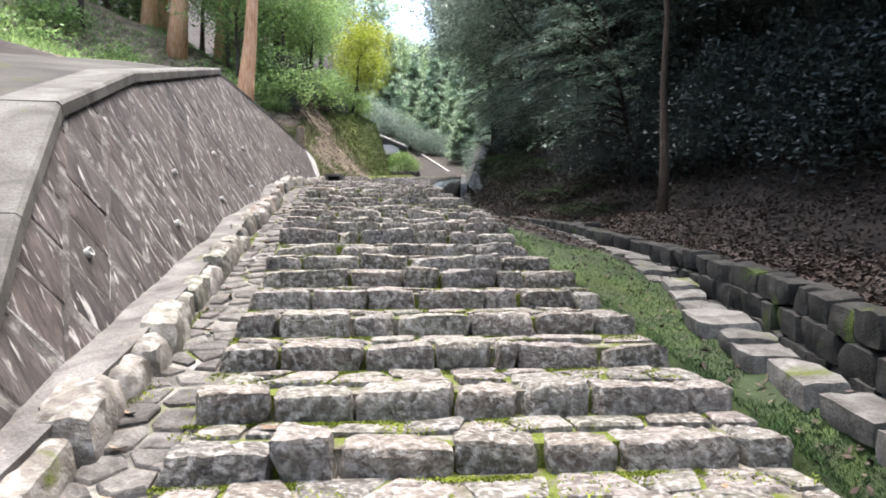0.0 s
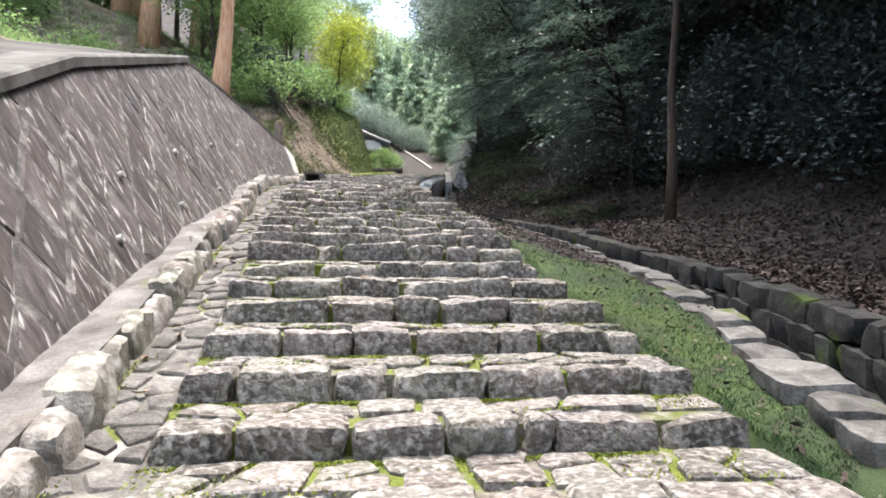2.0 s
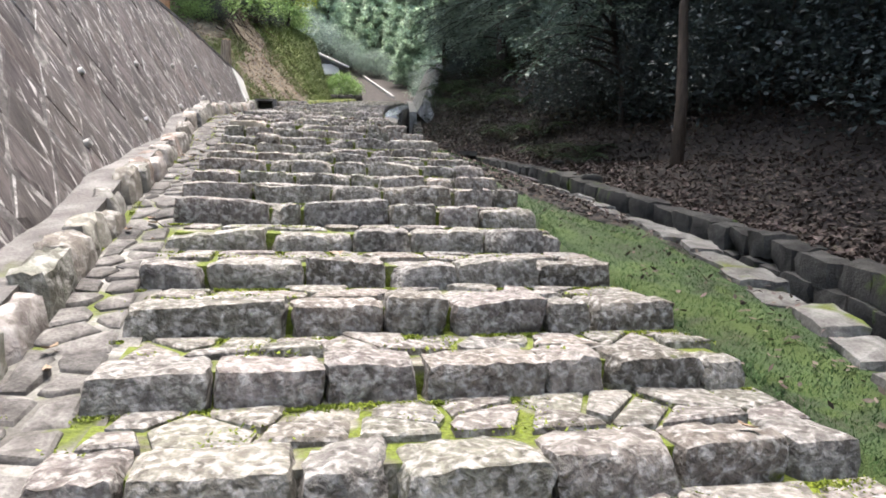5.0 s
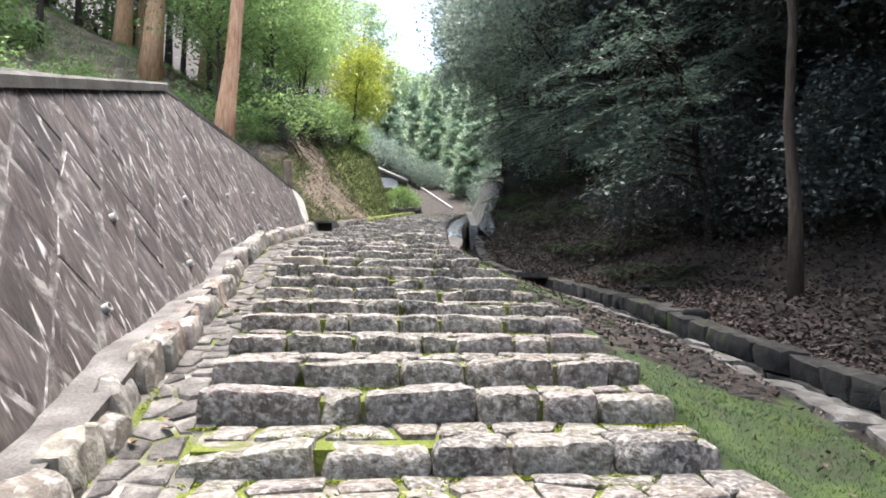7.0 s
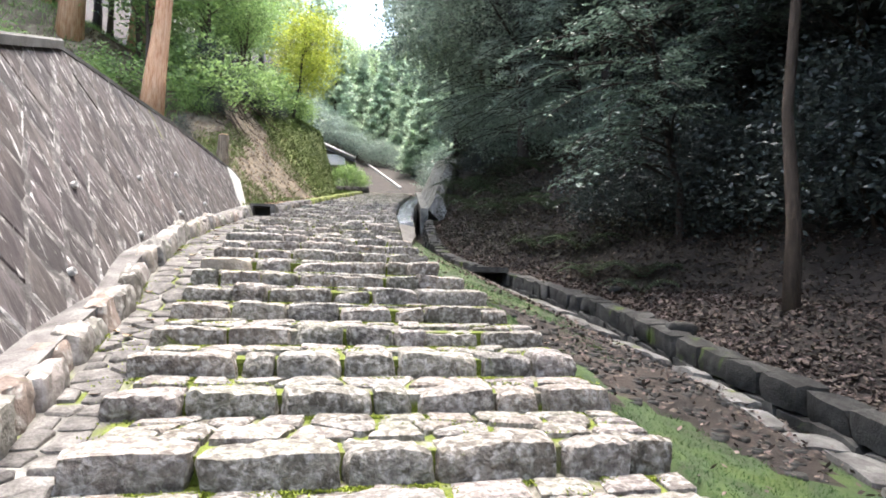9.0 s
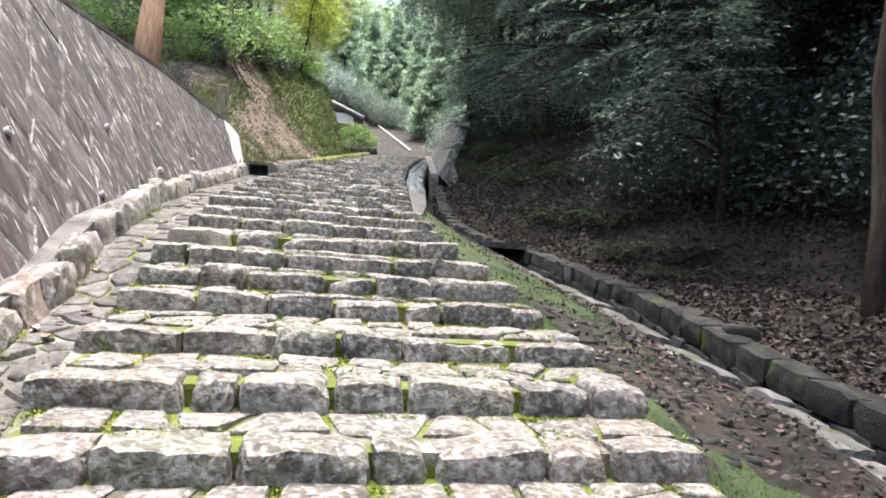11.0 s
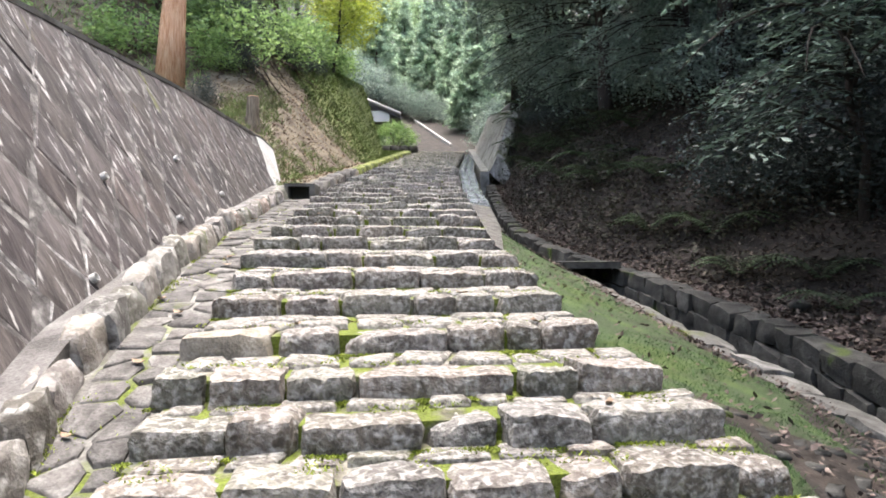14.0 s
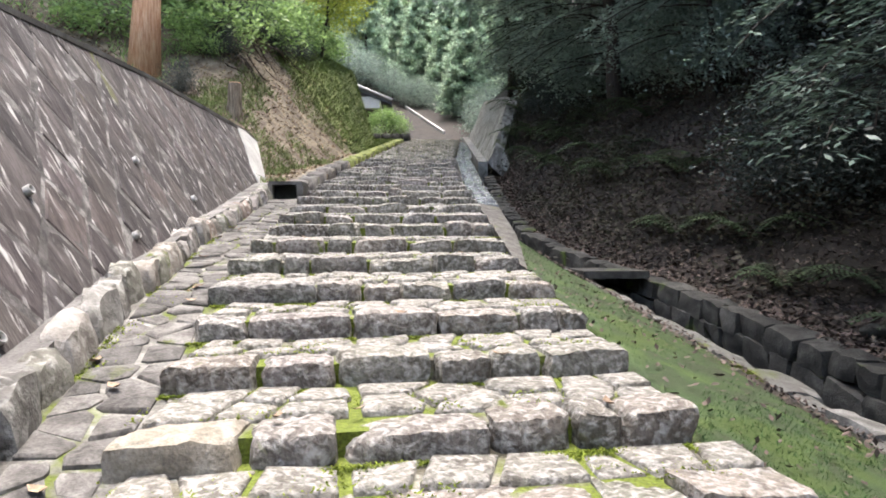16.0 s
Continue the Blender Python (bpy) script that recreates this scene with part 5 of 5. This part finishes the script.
spots = []
while len(spots) < 42000:
    y = GR.uniform(0.5, 20) if GR.random() < 0.4 else GR.uniform(1.5, 13)
    x0, x1 = float(x_right(y)) + 0.02, float(x_rim(y)) - 0.2
    if x1 <= x0:
        continue
    x = GR.uniform(x0, x1)
    if noise.noise((x * 1.3, y * 1.3, 0)) < (0.3 if bare_patch(x, y) else -0.2):
        continue
    spots.append((x, y, ground(x, y) - 0.01))
_pv, _pf, _prng = [], [], np.random.default_rng(5)
while len(_pv) < 260 * 26:
    y = GR.uniform(8.2, 11.9)
    x = GR.uniform(float(x_right(y)) + 0.15, float(x_rim(y)) - 0.1)
    if not bare_patch(x, y):
        continue
    s = GR.uniform(0.03, 0.1)
    p, q = rock(s * GR.uniform(1, 1.9), s, s * 0.5, s * 0.12, s * 0.06, (2, 2, 2), _prng)
    a = GR.uniform(0, 6.28)
    o = len(_pv)
    z = ground(x, y) + s * 0.08
    _pv += [(x + c[0] * math.cos(a) - c[1] * math.sin(a), y + c[0] * math.sin(a) + c[1] * math.cos(a), z + c[2]) for c in p]
    _pf += [tuple(o + k for k in fc) for fc in q]
tagged(new("verge_pebbles", mesh_of("verge_pebbles", _pv, _pf, M_drain, True)), "loose grey pebbles on the bare part of the verge", "pebbles", kind="stuff")
blades("verge_grass", "short fine grass and moss on the sloping verge", spots, 0.024, 0.006, M_grass)


def scatter_leaves(name, label, spots, size, material, lift=0.012):
    n = len(spots)
    q, n = leaf_quads(spots, (0.01, 0.01, 0.006), 1, size, up=1.6, droop=0, aspect=0.5, rng=GR)
    return tagged(new(name, quads_mesh(name, q, n, material)), label, "leaves", kind="stuff")


spots = []
while len(spots) < 120000:
    y = GR.uniform(2, 31)
    d = 0.25 + 12 * GR.random() ** 1.9
    x = float(x_bank(y)) + d
    spots.append((x, y, ground(x, y) + GR.uniform(0.0, 0.04)))
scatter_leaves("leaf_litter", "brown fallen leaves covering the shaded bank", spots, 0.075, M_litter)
spots = []
while len(spots) < 2600:
    y = GR.uniform(2, 20)
    if GR.random() < 0.75:
        x = GR.uniform(float(x_rim(y)) - 0.55, float(x_rim(y)) + 0.05)
        if y < 11 and GR.random() < 0.7:
            continue
    else:
        x = GR.uniform(float(x_right(y)), float(x_rim(y)))
    spots.append((x, y, ground(x, y) + 0.03))
while len(spots) < 3300:
    y = GR.uniform(8.3, 11.8)
    x = GR.uniform(float(x_right(y)), float(x_rim(y)))
    if bare_patch(x, y):
        spots.append((x, y, ground(x, y) + 0.03))
while len(spots) < 3650:
    y = GR.uniform(11, 16)
    x = GR.uniform(float(x_right(y)) + 0.1, float(x_rim(y)))
    spots.append((x, y, ground(x, y) + 0.03))
scatter_leaves("verge_leaves", "scattered dead leaves on the verge", spots, 0.05, M_litter)
spots = []
while len(spots) < 17000:
    y = GR.uniform(20.8, 32)
    x = float(x_left(y)) - 0.6 - 9 * GR.random()
    spots.append((x, y, ground(x, y) + 0.02))
scatter_leaves("bank_leaves", "dry leaves and twigs on the bare earth bank", spots, 0.08, M_straw)
spots = []
while len(spots) < 12000:
    y = GR.uniform(14, 34)
    z0 = float(np.interp(y, WTOP_Y, WTOP_Z))
    x = GR.uniform(-20, -5.6 if y < 21 else -7.0)
    if noise.noise((x * 0.35, y * 0.35, 8)) < -0.05:
        continue
    spots.append((x, y, ground(x, y) - 0.01))
blades("hillside_grass", "rough green undergrowth on the hillside above the wall", spots, 0.2, 0.035, L_mid, 0.7)
spots = []
while len(spots) < 30000:
    y = GR.uniform(30, 44)
    d = GR.uniform(0.2, 4.0)
    x = float(x_left(y)) - 0.4 - d
    spots.append((x, y, ground(x, y) - 0.01))
L_moss = mat("bank_growth", [(0.075, 0.1, 0.034), (0.15, 0.19, 0.062)], 2.0, bump=0, random_tint=0.35, island=True)
blades("moss_bank_growth", "mossy green growth on the steep bank", spots, 0.08, 0.05, L_moss, 0.9)

spots = []
while len(spots) < 16000:
    y = GR.uniform(20.8, 33)
    x = float(x_left(y)) - 0.6 - 5 * GR.random()
    if noise.noise((x * 0.8, y * 0.8, 4)) < 0.05:
        continue
    spots.append((x, y, ground(x, y) - 0.01))
blades("bank_tufts", "sparse weeds and grass tufts on the earth bank", spots, 0.12, 0.02, L_moss, 0.8)

# fallen leaves on the steps and the ledge, each a curled leaf
for i in range(70):
    y = GR.uniform(2.5, 17)
    on = GR.random()
    if on < 0.45:
        x = float(x_kerb(y)) - GR.uniform(0.3, 0.55)
        z = float(flight(y)) + 0.125
        if x < x_wall(y) + 0.1:
            continue
    elif on < 0.8:
        x = GR.uniform(float(x_kerb(y)) + 0.05, float(x_left(y)) - 0.05)
        z = strip_z(y) + 0.035
    else:
        x = GR.uniform(float(x_left(y)) + 0.3, float(x_right(y)) - 0.2)
        kk = max(k for k in range(len(STEP_Y)) if STEP_Y[k] <= y + 0.1 - (x + 0.6) * 0.12)
        z = STEP_Z[kk] + 0.03
    s = GR.uniform(0.035, 0.06)
    a = GR.uniform(0, 6.28)
    v = [(-s, 0, 0.3 * s), (-0.4 * s, 0.38 * s, 0.1 * s), (0.4 * s, 0.36 * s, 0.1 * s), (s, 0, 0.35 * s), (0.4 * s, -0.36 * s, 0.12 * s), (-0.4 * s, -0.38 * s, 0.1 * s), (-0.4 * s, 0, 0), (0.4 * s, 0, 0)]
    f = [(0, 6, 1), (1, 6, 7, 2), (2, 7, 3), (3, 7, 4), (4, 7, 6, 5), (5, 6, 0)]
    o = tagged(new("fallen_leaf", mesh_of("fallen_leaf", v, f, M_straw)), "small dry brown leaf lying on the stone", "leaf", "fallen leaves")
    o.matrix_basis = Matrix.Translation((x, y, z)) @ pose(0, 0, 0, 12, 0, math.degrees(a))

# moss along the foot of risers and in joints: fine tufts
spots = []
for k in range(5, 32):
    a, b = step_line(k)
    c, d = step_line(k + 1)
    rise = STEP_Z[k + 1] - STEP_Z[k]
    for i in range(5200):
        t = GR.random()
        if GR.random() < 0.75:
            if noise.noise((t * 6, k * 3.1, 1)) < -0.12:
                continue
            p0 = c.lerp(d, t)
            spots.append((p0.x, p0.y - abs(GR.normal(0, 0.03)), p0.z - rise + 0.012))
        else:
            u = GR.uniform(0.3, 1)
            p0 = a.lerp(b, t).lerp(c.lerp(d, t), u)
            if noise.noise((p0.x * 3, p0.y * 3, 2)) < 0.1:
                continue
            spots.append((p0.x, p0.y, STEP_Z[k] + 0.012))
n = 0
while n < 9000:
    y = GR.uniform(2.5, 18)
    x = float(x_kerb(y)) + (abs(GR.normal(0, 0.04)) if GR.random() < 0.6 else GR.uniform(0, 0.6))
    n += 1
    if x > float(x_left(y)) or noise.noise((x * 2.5, y * 1.6, 5)) < 0.1:
        continue
    spots.append((x, y, strip_z(y) + 0.016))
mo = blades("moss", "tufts of bright moss at the foot of the risers", spots, 0.011, 0.012, M_moss, 0.9)
tagged(mo, category="moss")
